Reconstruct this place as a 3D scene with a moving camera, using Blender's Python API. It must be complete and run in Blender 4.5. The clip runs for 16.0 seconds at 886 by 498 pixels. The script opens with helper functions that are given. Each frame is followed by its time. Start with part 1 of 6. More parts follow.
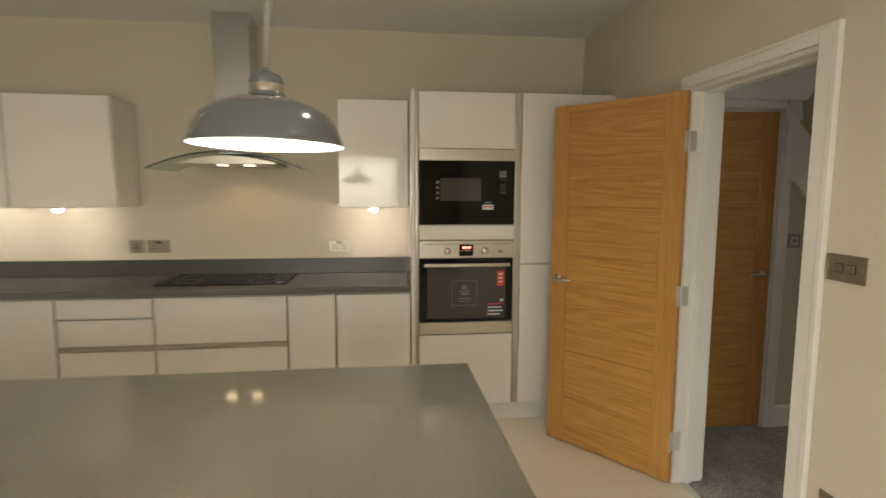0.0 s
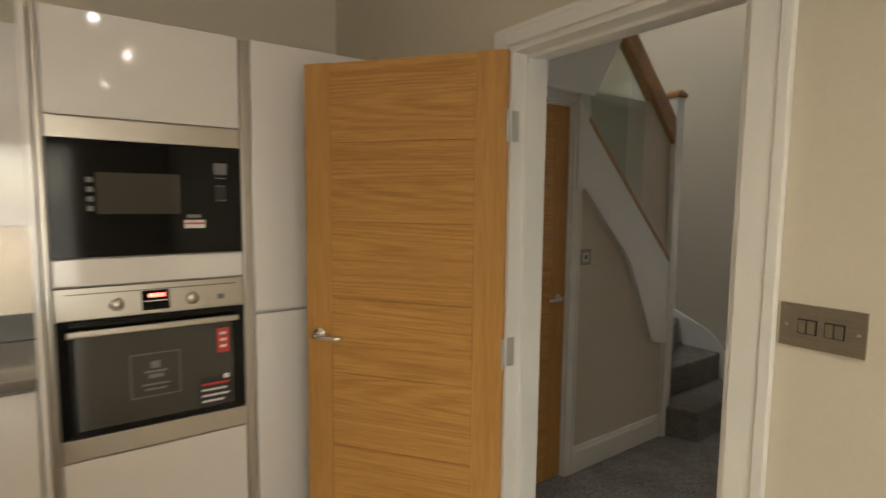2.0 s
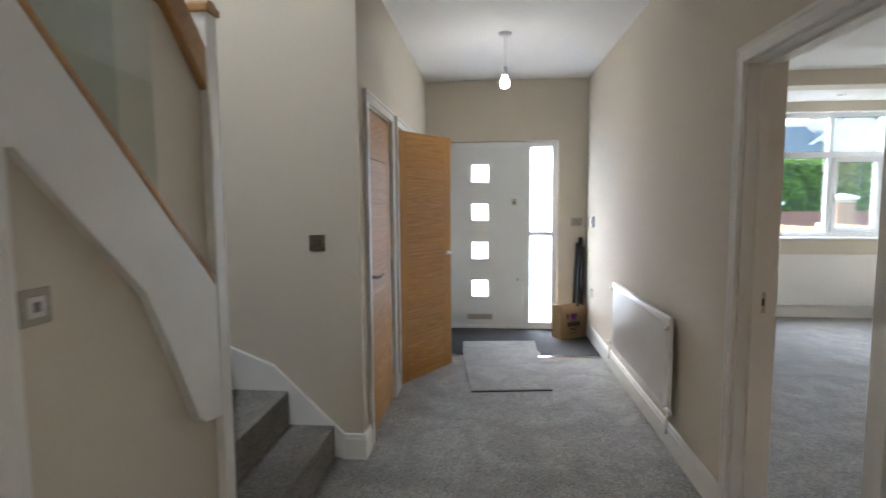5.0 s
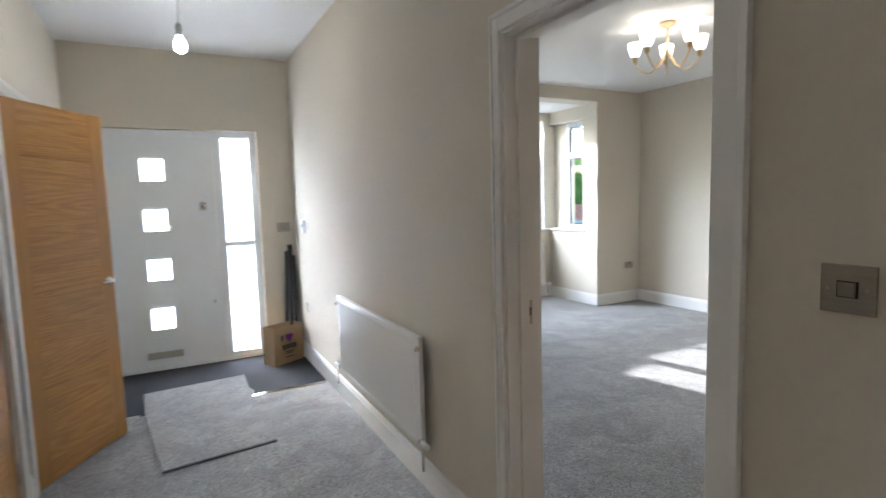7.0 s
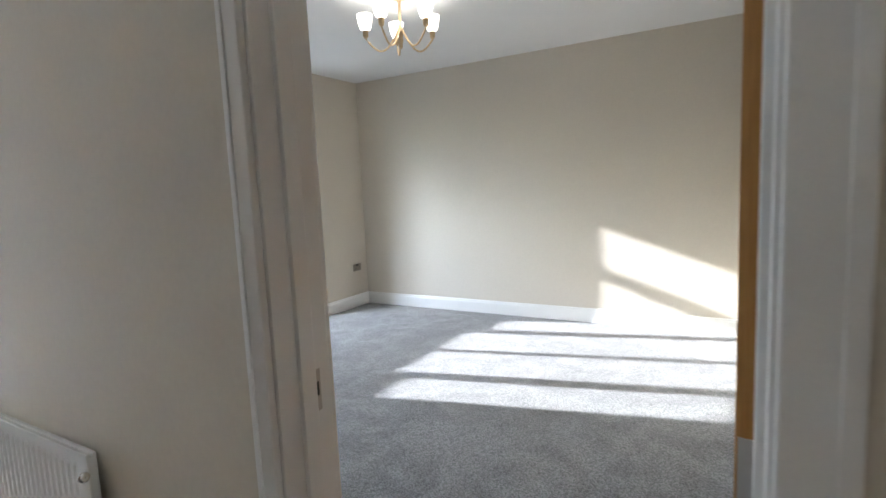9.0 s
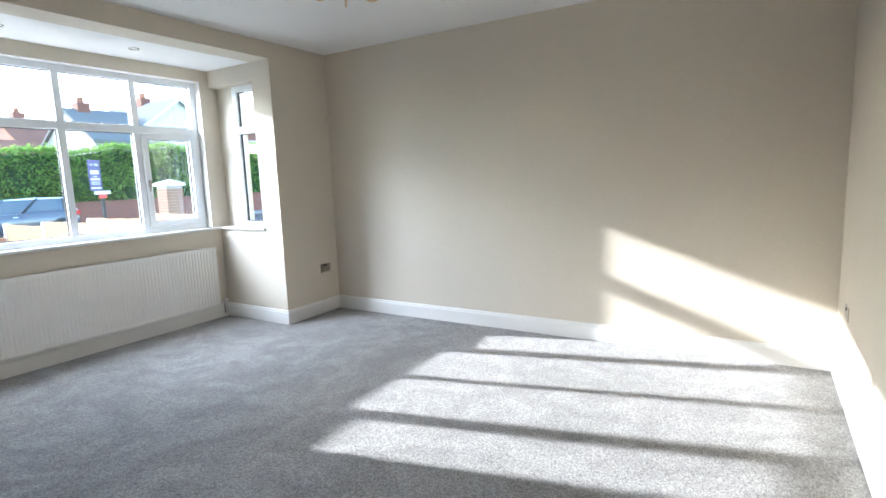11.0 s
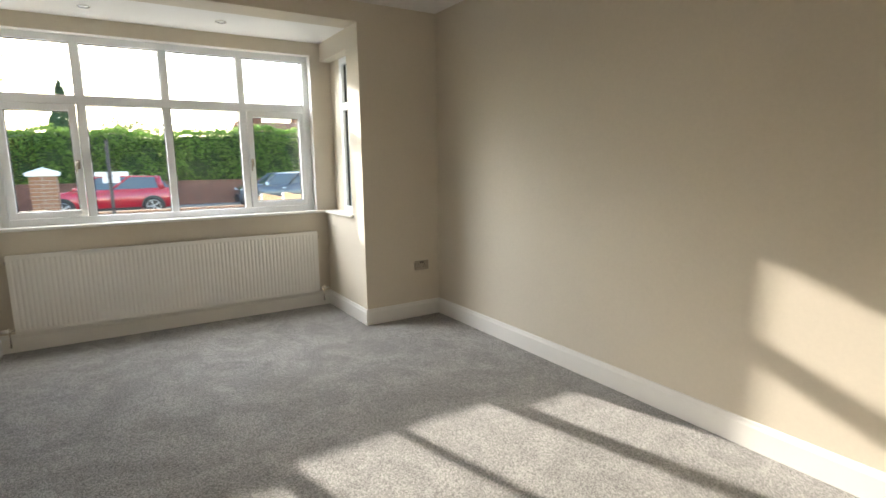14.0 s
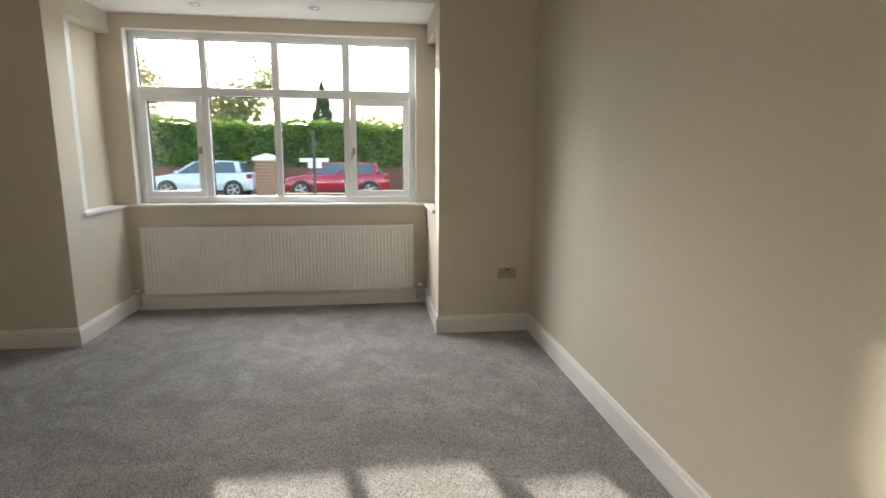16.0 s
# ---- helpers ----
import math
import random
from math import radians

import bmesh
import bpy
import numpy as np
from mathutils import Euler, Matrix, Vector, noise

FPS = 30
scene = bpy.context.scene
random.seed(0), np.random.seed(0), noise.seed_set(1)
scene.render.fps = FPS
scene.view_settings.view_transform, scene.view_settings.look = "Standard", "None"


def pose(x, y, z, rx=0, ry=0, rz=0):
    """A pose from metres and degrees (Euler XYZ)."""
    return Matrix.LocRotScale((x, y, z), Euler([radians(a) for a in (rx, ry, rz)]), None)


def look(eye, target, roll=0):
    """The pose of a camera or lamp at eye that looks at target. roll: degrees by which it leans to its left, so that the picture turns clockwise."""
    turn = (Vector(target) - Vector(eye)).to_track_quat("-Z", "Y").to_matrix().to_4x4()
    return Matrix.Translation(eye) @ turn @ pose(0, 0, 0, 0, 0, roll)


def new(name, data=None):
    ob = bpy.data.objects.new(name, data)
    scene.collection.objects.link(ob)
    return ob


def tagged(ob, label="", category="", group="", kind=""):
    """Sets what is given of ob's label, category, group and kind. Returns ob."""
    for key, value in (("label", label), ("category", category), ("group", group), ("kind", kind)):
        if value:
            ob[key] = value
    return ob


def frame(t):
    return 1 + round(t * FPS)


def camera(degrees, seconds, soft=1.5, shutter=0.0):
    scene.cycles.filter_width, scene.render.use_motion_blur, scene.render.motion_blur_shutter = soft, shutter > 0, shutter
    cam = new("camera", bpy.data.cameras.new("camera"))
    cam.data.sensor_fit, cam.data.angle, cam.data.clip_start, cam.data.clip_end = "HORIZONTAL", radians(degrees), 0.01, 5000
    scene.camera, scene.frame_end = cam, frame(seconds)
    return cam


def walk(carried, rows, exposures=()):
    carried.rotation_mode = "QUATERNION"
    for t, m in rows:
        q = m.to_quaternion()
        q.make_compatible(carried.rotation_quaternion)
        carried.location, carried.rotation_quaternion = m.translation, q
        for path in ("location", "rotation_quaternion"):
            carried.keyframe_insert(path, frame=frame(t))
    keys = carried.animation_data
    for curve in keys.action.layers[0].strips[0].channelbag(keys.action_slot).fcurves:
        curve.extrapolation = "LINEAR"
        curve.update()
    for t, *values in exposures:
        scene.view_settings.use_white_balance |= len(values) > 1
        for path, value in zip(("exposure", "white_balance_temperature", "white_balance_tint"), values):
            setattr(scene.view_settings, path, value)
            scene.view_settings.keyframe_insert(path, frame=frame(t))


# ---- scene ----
cam = camera(80.5, 16.0, shutter=0.5)
PATH = [
    (0, (1.268, 1.746, 1.501), (1.51, 3.719, 1.284), 0.2),
    (0.5, (1.304, 2.084, 1.522), (1.752, 4.021, 1.301), 0.6),
    (1, (1.346, 2.367, 1.515), (1.991, 4.248, 1.296), 0.6),
    (1.5, (1.432, 2.633, 1.507), (2.35, 4.399, 1.312), 0.7),
    (2, (1.573, 2.857, 1.502), (2.727, 4.48, 1.318), 0.6),
    (2.5, (1.721, 3.062, 1.489), (3.101, 4.5, 1.321), 0.4),
    (3, (1.863, 3.218, 1.466), (3.426, 4.455, 1.305), 0.2),
    (3.5, (2.069, 3.383, 1.45), (3.809, 4.357, 1.298), -0.2),
    (4, (2.312, 3.52, 1.441), (4.177, 4.229, 1.291), -0.5),
    (4.2, (2.402, 3.548, 1.448), (4.3, 4.159, 1.288), -0.4),
    (6.3, (3.189, 3.729, 1.443), (5.094, 3.148, 1.26), -1.4),
    (6.5, (3.269, 3.716, 1.443), (5.138, 3.027, 1.258), -1.5),
    (7, (3.463, 3.661, 1.438), (5.228, 2.74, 1.248), -1.6),
    (7.5, (3.68, 3.615, 1.425), (5.284, 2.437, 1.224), -2.0),
    (8, (3.877, 3.523, 1.406), (5.29, 2.123, 1.196), -2.2),
    (8.5, (4.063, 3.383, 1.431), (5.252, 1.791, 1.209), -2.6),
    (9, (4.235, 3.262, 1.418), (5.251, 1.554, 1.189), -2.6),
    (11.3, (4.444, 2.283, 1.456), (5.486, 0.601, 1.165), -1.9),
    (11.5, (4.446, 2.221, 1.467), (5.507, 0.552, 1.17), -2.0),
    (12, (4.442, 1.939, 1.469), (5.592, 0.331, 1.166), -1.8),
    (12.5, (4.421, 1.65, 1.476), (5.698, 0.143, 1.163), -1.6),
    (13, (4.392, 1.318, 1.48), (5.798, -0.07, 1.166), -1.3),
    (13.5, (4.338, 0.942, 1.435), (5.89, -0.28, 1.122), -1.1),
    (14, (4.254, 0.625, 1.432), (5.93, -0.417, 1.11), -0.8),
    (14.5, (4.257, 0.276, 1.425), (6.031, -0.586, 1.095), -0.4),
    (15, (4.282, -0.072, 1.424), (6.131, -0.757, 1.091), -0.3),
    (15.5, (4.328, -0.398, 1.431), (6.238, -0.885, 1.094), 0.2),
    (16, (4.419, -0.698, 1.425), (6.371, -0.956, 1.076), 0.4),
]
# seconds, stops, white balance
EXPOSURES = [(0.0, 2.3, 6850, 10), (2.5, 2.32, 6850, 10), (4.2, 2.95, 6100, 10), (6.3, 3.4, 5700, 10), (9.2, 3.4, 5450, 10), (11.4, 3.2, 5600, 10), (12.5, 3.0, 6400, 10), (16.0, 2.5, 6850, 10)]
walk(cam, [(t, look(eye, target, roll)) for t, eye, target, roll in PATH], EXPOSURES)

# ---- world, sun, large lights ----
SUN_EL, SUN_AZ = radians(19.2), math.atan2(0.2456, 0.969)
world = bpy.data.worlds.new("sky")
scene.world = world
world.use_nodes = True
wn = world.node_tree
sky = wn.nodes.new("ShaderNodeTexSky")
sky.sky_type, sky.sun_disc = "NISHITA", False
sky.sun_elevation, sky.sun_rotation = SUN_EL, math.pi / 2 - SUN_AZ
sky.air_density, sky.dust_density = 1.0, 0.8
wn.links.new(sky.outputs[0], wn.nodes["Background"].inputs[0])
wn.nodes["Background"].inputs[1].default_value = 0.15


def lamp(name, kind, energy, colour, m, **more):
    data = bpy.data.lights.new(name, kind)
    data.energy, data.color = energy, colour
    for key, value in more.items():
        if key == "size":
            data.size = value
        elif key == "size_y":
            data.shape, data.size_y = "RECTANGLE", value
        elif key == "radius":
            data.shadow_soft_size = value
        elif key == "spot":
            data.spot_size, data.spot_blend = radians(value), 0.6
        elif key == "angle":
            data.angle = radians(value)
    ob = new(name, data)
    ob.matrix_world = m
    return ob


sun_way = Vector((math.cos(SUN_EL) * math.cos(SUN_AZ), math.cos(SUN_EL) * math.sin(SUN_AZ), math.sin(SUN_EL)))
lamp("sun", "SUN", 1.85, (1.0, 0.95, 0.87), look(sun_way * 60, (0, 0, 0)), angle=0.9)
# area lamps added outside the bay and sidelight, standing in for skylight
lamp("sidelight_skylight", "AREA", 3, (0.86, 0.93, 1.0), look((8.80, 3.5, 1.15), (5.0, 3.5, 0.9)), size=1.1, size_y=1.8)
lamp("bay_skylight", "AREA", 34, (0.97, 0.98, 1.0), look((9.9, 0.15, 2.95), (6.3, 0.0, 0.7)), size=3.2, size_y=1.2)
lamp("bay_skylight_north", "AREA", 185, (0.97, 0.98, 1.0), look((11.6, 4.2, 4.2), (6.8, -1.9, 1.2)), size=5.0, size_y=1.7)
# added fill lamp just inside the patio doors, lifts the kitchen's brightness
lamp("patio_fill", "AREA", 14, (1.0, 0.93, 0.83), look((0.2, -1.45, 1.15), (0.2, 3.0, 1.0)), size=2.8, size_y=2.0)
# added fill under the closed stairwell ceiling, with no opening behind it
lamp("stairwell_fill", "AREA", 7, (0.9, 0.95, 1.0), look((3.4, 5.3, 5.0), (4.6, 5.0, 1.0)), size=0.9, size_y=0.9)

# ---- materials ----


def material(name, colour, rough=0.5, metal=0.0, vary=0.06, vary_scale=1.5, grain=0.0, grain_scale=250.0, bump=0.0, bump_scale=200.0, coat=0.0, stretch=(1, 1, 1), rough_vary=0.0):
    m = bpy.data.materials.new(name)
    m.use_nodes = True
    t = m.node_tree
    b = t.nodes["Principled BSDF"]
    b.inputs["Roughness"].default_value, b.inputs["Metallic"].default_value = rough, metal
    b.inputs["Coat Weight"].default_value, b.inputs["Coat Roughness"].default_value = coat, 0.04
    co = t.nodes.new("ShaderNodeTexCoord")
    mp = t.nodes.new("ShaderNodeMapping")
    mp.inputs["Scale"].default_value = stretch
    t.links.new(co.outputs["Object"], mp.inputs[0])

    def noise_at(scale, detail=4.0):
        n = t.nodes.new("ShaderNodeTexNoise")
        n.inputs["Scale"].default_value, n.inputs["Detail"].default_value = scale, detail
        t.links.new(mp.outputs[0], n.inputs["Vector"])
        return n

    def scaled(node, low, high):
        r = t.nodes.new("ShaderNodeMapRange")
        r.inputs["From Min"].default_value, r.inputs["From Max"].default_value = 0.25, 0.75
        r.inputs["To Min"].default_value, r.inputs["To Max"].default_value = low, high
        t.links.new(node.outputs[0], r.inputs[0])
        return r

    wide = scaled(noise_at(vary_scale), 1 - vary, 1 + vary)
    fine = scaled(noise_at(grain_scale, 2.0), 1 - grain, 1 + grain)
    times = t.nodes.new("ShaderNodeMath")
    times.operation = "MULTIPLY"
    t.links.new(wide.outputs[0], times.inputs[0])
    t.links.new(fine.outputs[0], times.inputs[1])
    mix = t.nodes.new("ShaderNodeVectorMath")
    mix.operation = "SCALE"
    mix.inputs[0].default_value = colour
    t.links.new(times.outputs[0], mix.inputs["Scale"])
    t.links.new(mix.outputs[0], b.inputs["Base Color"])
    if rough_vary:
        rv = scaled(noise_at(vary_scale * 4), rough - rough_vary, rough + rough_vary)
        t.links.new(rv.outputs[0], b.inputs["Roughness"])
    if bump:
        bp = t.nodes.new("ShaderNodeBump")
        bp.inputs["Strength"].default_value, bp.inputs["Distance"].default_value = bump, 0.004
        t.links.new(noise_at(bump_scale, 3.0).outputs[0], bp.inputs["Height"])
        t.links.new(bp.outputs[0], b.inputs["Normal"])
    return m


def oak(name, stretch, tone=(0.50, 0.275, 0.095), lines=0.0, low=0.80):
    """Oak veneer, the grain running along the axis with the small stretch."""
    m = bpy.data.materials.new(name)
    m.use_nodes = True
    t = m.node_tree
    b = t.nodes["Principled BSDF"]
    b.inputs["Roughness"].default_value = 0.42
    co, mp, info = t.nodes.new("ShaderNodeTexCoord"), t.nodes.new("ShaderNodeMapping"), t.nodes.new("ShaderNodeObjectInfo")
    mp.inputs["Scale"].default_value = stretch
    t.links.new(co.outputs["Object"], mp.inputs[0])
    move = t.nodes.new("ShaderNodeCombineXYZ")
    far = t.nodes.new("ShaderNodeMath")
    far.operation = "MULTIPLY"
    far.inputs[1].default_value = 7.0
    t.links.new(info.outputs["Random"], far.inputs[0])
    for n in range(3):
        t.links.new(far.outputs[0], move.inputs[n])
    add = t.nodes.new("ShaderNodeVectorMath")
    t.links.new(mp.outputs[0], add.inputs[0])
    t.links.new(move.outputs[0], add.inputs[1])
    wave = t.nodes.new("ShaderNodeTexNoise")
    wave.inputs["Scale"].default_value, wave.inputs["Detail"].default_value, wave.inputs["Distortion"].default_value = 3.0, 5.0, 1.2
    fine = t.nodes.new("ShaderNodeTexNoise")
    fine.inputs["Scale"].default_value, fine.inputs["Detail"].default_value = 22.0, 4.0
    for n in (wave, fine):
        t.links.new(add.outputs[0], n.inputs["Vector"])
    ramp = t.nodes.new("ShaderNodeValToRGB")
    ramp.color_ramp.elements[0].position, ramp.color_ramp.elements[1].position = 0.36, 0.64
    ramp.color_ramp.elements[0].color = (tone[0] * low, tone[1] * (low - 0.06), tone[2] * (low - 0.12), 1)
    ramp.color_ramp.elements[1].color = (tone[0] * 1.14, tone[1] * 1.16, tone[2] * 1.2, 1)
    both = t.nodes.new("ShaderNodeMath")
    both.operation = "MULTIPLY_ADD"
    both.inputs[1].default_value = 0.55
    half = t.nodes.new("ShaderNodeMath")
    half.operation = "MULTIPLY"
    half.inputs[1].default_value = 0.45
    t.links.new(wave.outputs[0], half.inputs[0])
    t.links.new(fine.outputs[0], both.inputs[0])
    t.links.new(half.outputs[0], both.inputs[2])
    t.links.new(both.outputs[0], ramp.inputs[0])
    if lines:
        # growth rings cut flat: contour lines of a slow noise
        slow = t.nodes.new("ShaderNodeTexNoise")
        slow.inputs["Scale"].default_value, slow.inputs["Detail"].default_value, slow.inputs["Distortion"].default_value = 0.40, 1.0, 0.2
        t.links.new(add.outputs[0], slow.inputs["Vector"])
        rings = t.nodes.new("ShaderNodeMath")
        rings.operation = "MULTIPLY"
        rings.inputs[1].default_value = 230.0
        t.links.new(slow.outputs[0], rings.inputs[0])
        wavy = t.nodes.new("ShaderNodeMath")
        wavy.operation = "SINE"
        t.links.new(rings.outputs[0], wavy.inputs[0])
        weigh = t.nodes.new("ShaderNodeMath")
        weigh.operation = "MULTIPLY_ADD"
        weigh.inputs[1].default_value = lines
        t.links.new(wavy.outputs[0], weigh.inputs[0])
        t.links.new(both.outputs[0], weigh.inputs[2])
        t.links.new(weigh.outputs[0], ramp.inputs[0])
    t.links.new(ramp.outputs[0], b.inputs["Base Color"])
    bp = t.nodes.new("ShaderNodeBump")
    bp.inputs["Strength"].default_value, bp.inputs["Distance"].default_value = 0.25, 0.0015
    t.links.new(fine.outputs[0], bp.inputs["Height"])
    t.links.new(bp.outputs[0], b.inputs["Normal"])
    return m


def pane_glass(name, tint=(0.97, 0.99, 0.98), gloss=0.07):
    m = bpy.data.materials.new(name)
    m.use_nodes = True
    t = m.node_tree
    clear, shine, mix = t.nodes.new("ShaderNodeBsdfTransparent"), t.nodes.new("ShaderNodeBsdfGlossy"), t.nodes.new("ShaderNodeMixShader")
    clear.inputs[0].default_value = (*tint, 1)
    shine.inputs["Roughness"].default_value = 0.01
    mix.inputs[0].default_value = gloss
    t.links.new(clear.outputs[0], mix.inputs[1])
    t.links.new(shine.outputs[0], mix.inputs[2])
    t.links.new(mix.outputs[0], t.nodes["Material Output"].inputs[0])
    return m


def frosted(name):
    m = bpy.data.materials.new(name)
    m.use_nodes = True
    t = m.node_tree
    soft, through_glass, mix = t.nodes.new("ShaderNodeBsdfTranslucent"), t.nodes.new("ShaderNodeBsdfRefraction"), t.nodes.new("ShaderNodeMixShader")
    soft.inputs[0].default_value = (0.93, 0.96, 1.0, 1)
    through_glass.inputs["Color"].default_value = (0.95, 0.97, 1.0, 1)
    through_glass.inputs["Roughness"].default_value, through_glass.inputs["IOR"].default_value = 0.55, 1.4
    mix.inputs[0].default_value = 0.4
    t.links.new(soft.outputs[0], mix.inputs[1])
    t.links.new(through_glass.outputs[0], mix.inputs[2])
    t.links.new(mix.outputs[0], t.nodes["Material Output"].inputs[0])
    return m


def glowing(name, colour, strength):
    m = bpy.data.materials.new(name)
    m.use_nodes = True
    b = m.node_tree.nodes["Principled BSDF"]
    b.inputs["Base Color"].default_value = (0.8, 0.8, 0.8, 1)
    b.inputs["Emission Color"].default_value, b.inputs["Emission Strength"].default_value = (*colour, 1), strength
    return m


M_WALL = material("cream_emulsion", (0.625, 0.565, 0.465), 0.75, vary=0.03, vary_scale=0.8, grain=0.02, grain_scale=60, bump=0.06, bump_scale=140)
M_CEIL = material("ceiling_emulsion", (0.80, 0.79, 0.77), 0.8, vary=0.02, grain=0.015, bump=0.05, bump_scale=120)
M_WHITE = material("white_satinwood", (0.78, 0.765, 0.73), 0.38, vary=0.03, vary_scale=2.5, grain=0.015, bump=0.03, bump_scale=40)
M_UPVC = material("white_upvc", (0.80, 0.82, 0.84), 0.3, vary=0.02)
def carpet(name, colour, tuft=190.0, depth=0.5):
    """Twist pile: single tufts of uneven tone, with wide brushed patches in the nap."""
    m = material(name, colour, 0.95, vary=0.0, vary_scale=1.3)
    t = m.node_tree
    b = t.nodes["Principled BSDF"]
    b.inputs["Sheen Weight"].default_value = 0.15
    co = t.nodes.new("ShaderNodeTexCoord")
    tufts = t.nodes.new("ShaderNodeTexVoronoi")
    tufts.inputs["Scale"].default_value = tuft
    nap = t.nodes.new("ShaderNodeTexNoise")
    nap.inputs["Scale"].default_value, nap.inputs["Detail"].default_value, nap.inputs["Distortion"].default_value = 2.6, 6.0, 1.6
    for n in (tufts, nap):
        t.links.new(co.outputs["Object"], n.inputs["Vector"])
    grey = t.nodes.new("ShaderNodeSeparateColor")
    t.links.new(tufts.outputs["Color"], grey.inputs[0])
    tone = t.nodes.new("ShaderNodeMapRange")
    tone.inputs["To Min"].default_value, tone.inputs["To Max"].default_value = 0.46, 1.54
    t.links.new(grey.outputs[0], tone.inputs[0])
    brushed = t.nodes.new("ShaderNodeMapRange")
    brushed.inputs["From Min"].default_value, brushed.inputs["From Max"].default_value = 0.38, 0.62
    brushed.inputs["To Min"].default_value, brushed.inputs["To Max"].default_value = 0.86, 1.14
    t.links.new(nap.outputs[0], brushed.inputs[0])
    times = t.nodes.new("ShaderNodeMath")
    times.operation = "MULTIPLY"
    t.links.new(tone.outputs[0], times.inputs[0])
    t.links.new(brushed.outputs[0], times.inputs[1])
    mix = t.nodes.new("ShaderNodeVectorMath")
    mix.operation = "SCALE"
    mix.inputs[0].default_value = colour
    t.links.new(times.outputs[0], mix.inputs["Scale"])
    t.links.new(mix.outputs[0], b.inputs["Base Color"])
    bp = t.nodes.new("ShaderNodeBump")
    bp.invert = True
    bp.inputs["Strength"].default_value, bp.inputs["Distance"].default_value = depth, 0.004
    t.links.new(tufts.outputs["Distance"], bp.inputs["Height"])
    t.links.new(bp.outputs[0], b.inputs["Normal"])
    return m


M_CARPET = carpet("grey_twist_carpet", (0.275, 0.266, 0.255))
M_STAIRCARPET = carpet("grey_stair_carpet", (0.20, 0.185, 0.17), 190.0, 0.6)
M_SEAM = material("carpet_seam_thread", (0.36, 0.35, 0.34), 0.9, vary=0.2, vary_scale=20)
M_TILE = material("cream_floor_tile", (0.70, 0.64, 0.53), 0.18, vary=0.04, vary_scale=2.0, grain=0.02, grain_scale=80)
M_GROUT = material("tile_grout", (0.5, 0.45, 0.38), 0.8)
M_GLOSS = material("gloss_white_lacquer", (0.78, 0.74, 0.71), 0.09, vary=0.015, vary_scale=1.0, coat=1.0)
M_CARCASS = material("taupe_carcass", (0.56, 0.53, 0.49), 0.5)
M_QUARTZ = material("grey_quartz", (0.135, 0.125, 0.108), 0.075, vary=0.06, vary_scale=3, grain=0.16, grain_scale=420, rough_vary=0.015)
M_UPSTAND = material("dark_quartz_upstand", (0.07, 0.068, 0.065), 0.3, vary=0.06, grain=0.15, grain_scale=400)
M_STEEL = material("brushed_steel", (0.50, 0.46, 0.41), 0.3, metal=1.0, vary=0.02, grain=0.03, grain_scale=60, stretch=(0.6, 0.6, 30))
M_HINGE = material("satin_steel_hinge", (0.62, 0.60, 0.57), 0.4, metal=0.55, vary=0.05)
M_CHROME = material("chrome", (0.72, 0.70, 0.67), 0.12, metal=1.0, vary=0.02)
M_PLATE = material("brushed_nickel_plate", (0.38, 0.34, 0.28), 0.34, metal=1.0, vary=0.08, vary_scale=12, grain=0.12, grain_scale=90, stretch=(1, 1, 25))
M_BLACKGLASS = material("black_glass", (0.004, 0.004, 0.004), 0.07, vary=0.0)
M_BLACKGLASS.node_tree.nodes["Principled BSDF"].inputs["Specular IOR Level"].default_value = 0.22
M_BLACK = material("black_plastic", (0.012, 0.012, 0.012), 0.4)
M_DARKGLASS = material("oven_door_glass", (0.05, 0.045, 0.038), 0.05, vary=0.1)
M_GREY_ENAMEL = material("grey_enamel", (0.12, 0.135, 0.145), 0.14, vary=0.03, coat=0.8)
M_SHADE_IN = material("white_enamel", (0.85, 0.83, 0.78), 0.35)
M_CHIMNEY = material("polished_steel", (0.56, 0.56, 0.56), 0.2, metal=1.0, vary=0.03, grain=0.05, grain_scale=40, stretch=(8, 8, 0.3))
M_HOODLENS = glowing("dim_hood_lens", (1.0, 0.78, 0.42), 1.5)
M_OAK_V = oak("oak_vertical_grain", (13.0, 13.0, 0.5), (0.47, 0.24, 0.066), 0.0, 0.86)
M_OAK_H = oak("oak_horizontal_grain", (0.45, 13.0, 13.0), (0.485, 0.246, 0.067), 0.065, 0.78)
M_OAK_RAIL = oak("oak_rail", (2.0, 9.0, 2.0), (0.40, 0.215, 0.075))
M_GLASS = pane_glass("window_glass")
M_BALGLASS = pane_glass("balustrade_glass", (0.86, 0.90, 0.88), 0.10)
M_FROST = frosted("frosted_glass")
M_RAD = material("white_radiator_enamel", (0.80, 0.785, 0.75), 0.2, vary=0.02)
M_MAT = material("dark_coir_mat", (0.035, 0.033, 0.036), 0.95, vary=0.2, vary_scale=6, grain=0.4, grain_scale=200, bump=0.8, bump_scale=200)
M_BRASS = material("satin_brass", (0.62, 0.47, 0.28), 0.28, metal=1.0, vary=0.04)
M_CARD = material("brown_cardboard", (0.36, 0.235, 0.125), 0.85, vary=0.08, vary_scale=6, grain=0.06, grain_scale=120)
M_PURPLE = material("purple_print", (0.16, 0.02, 0.22), 0.7)
M_INK = material("dark_print", (0.03, 0.025, 0.03), 0.7)
M_RED = material("red_sticker", (0.62, 0.045, 0.03), 0.45)
M_STICKER = material("white_sticker", (0.75, 0.75, 0.75), 0.5)
M_GREYPRINT = material("grey_print", (0.16, 0.16, 0.155), 0.5)
M_BULB = glowing("lit_bulb", (1.0, 0.93, 0.82), 30)
M_BULB_COOL = glowing("lit_hall_bulb", (1.0, 0.95, 0.85), 8)
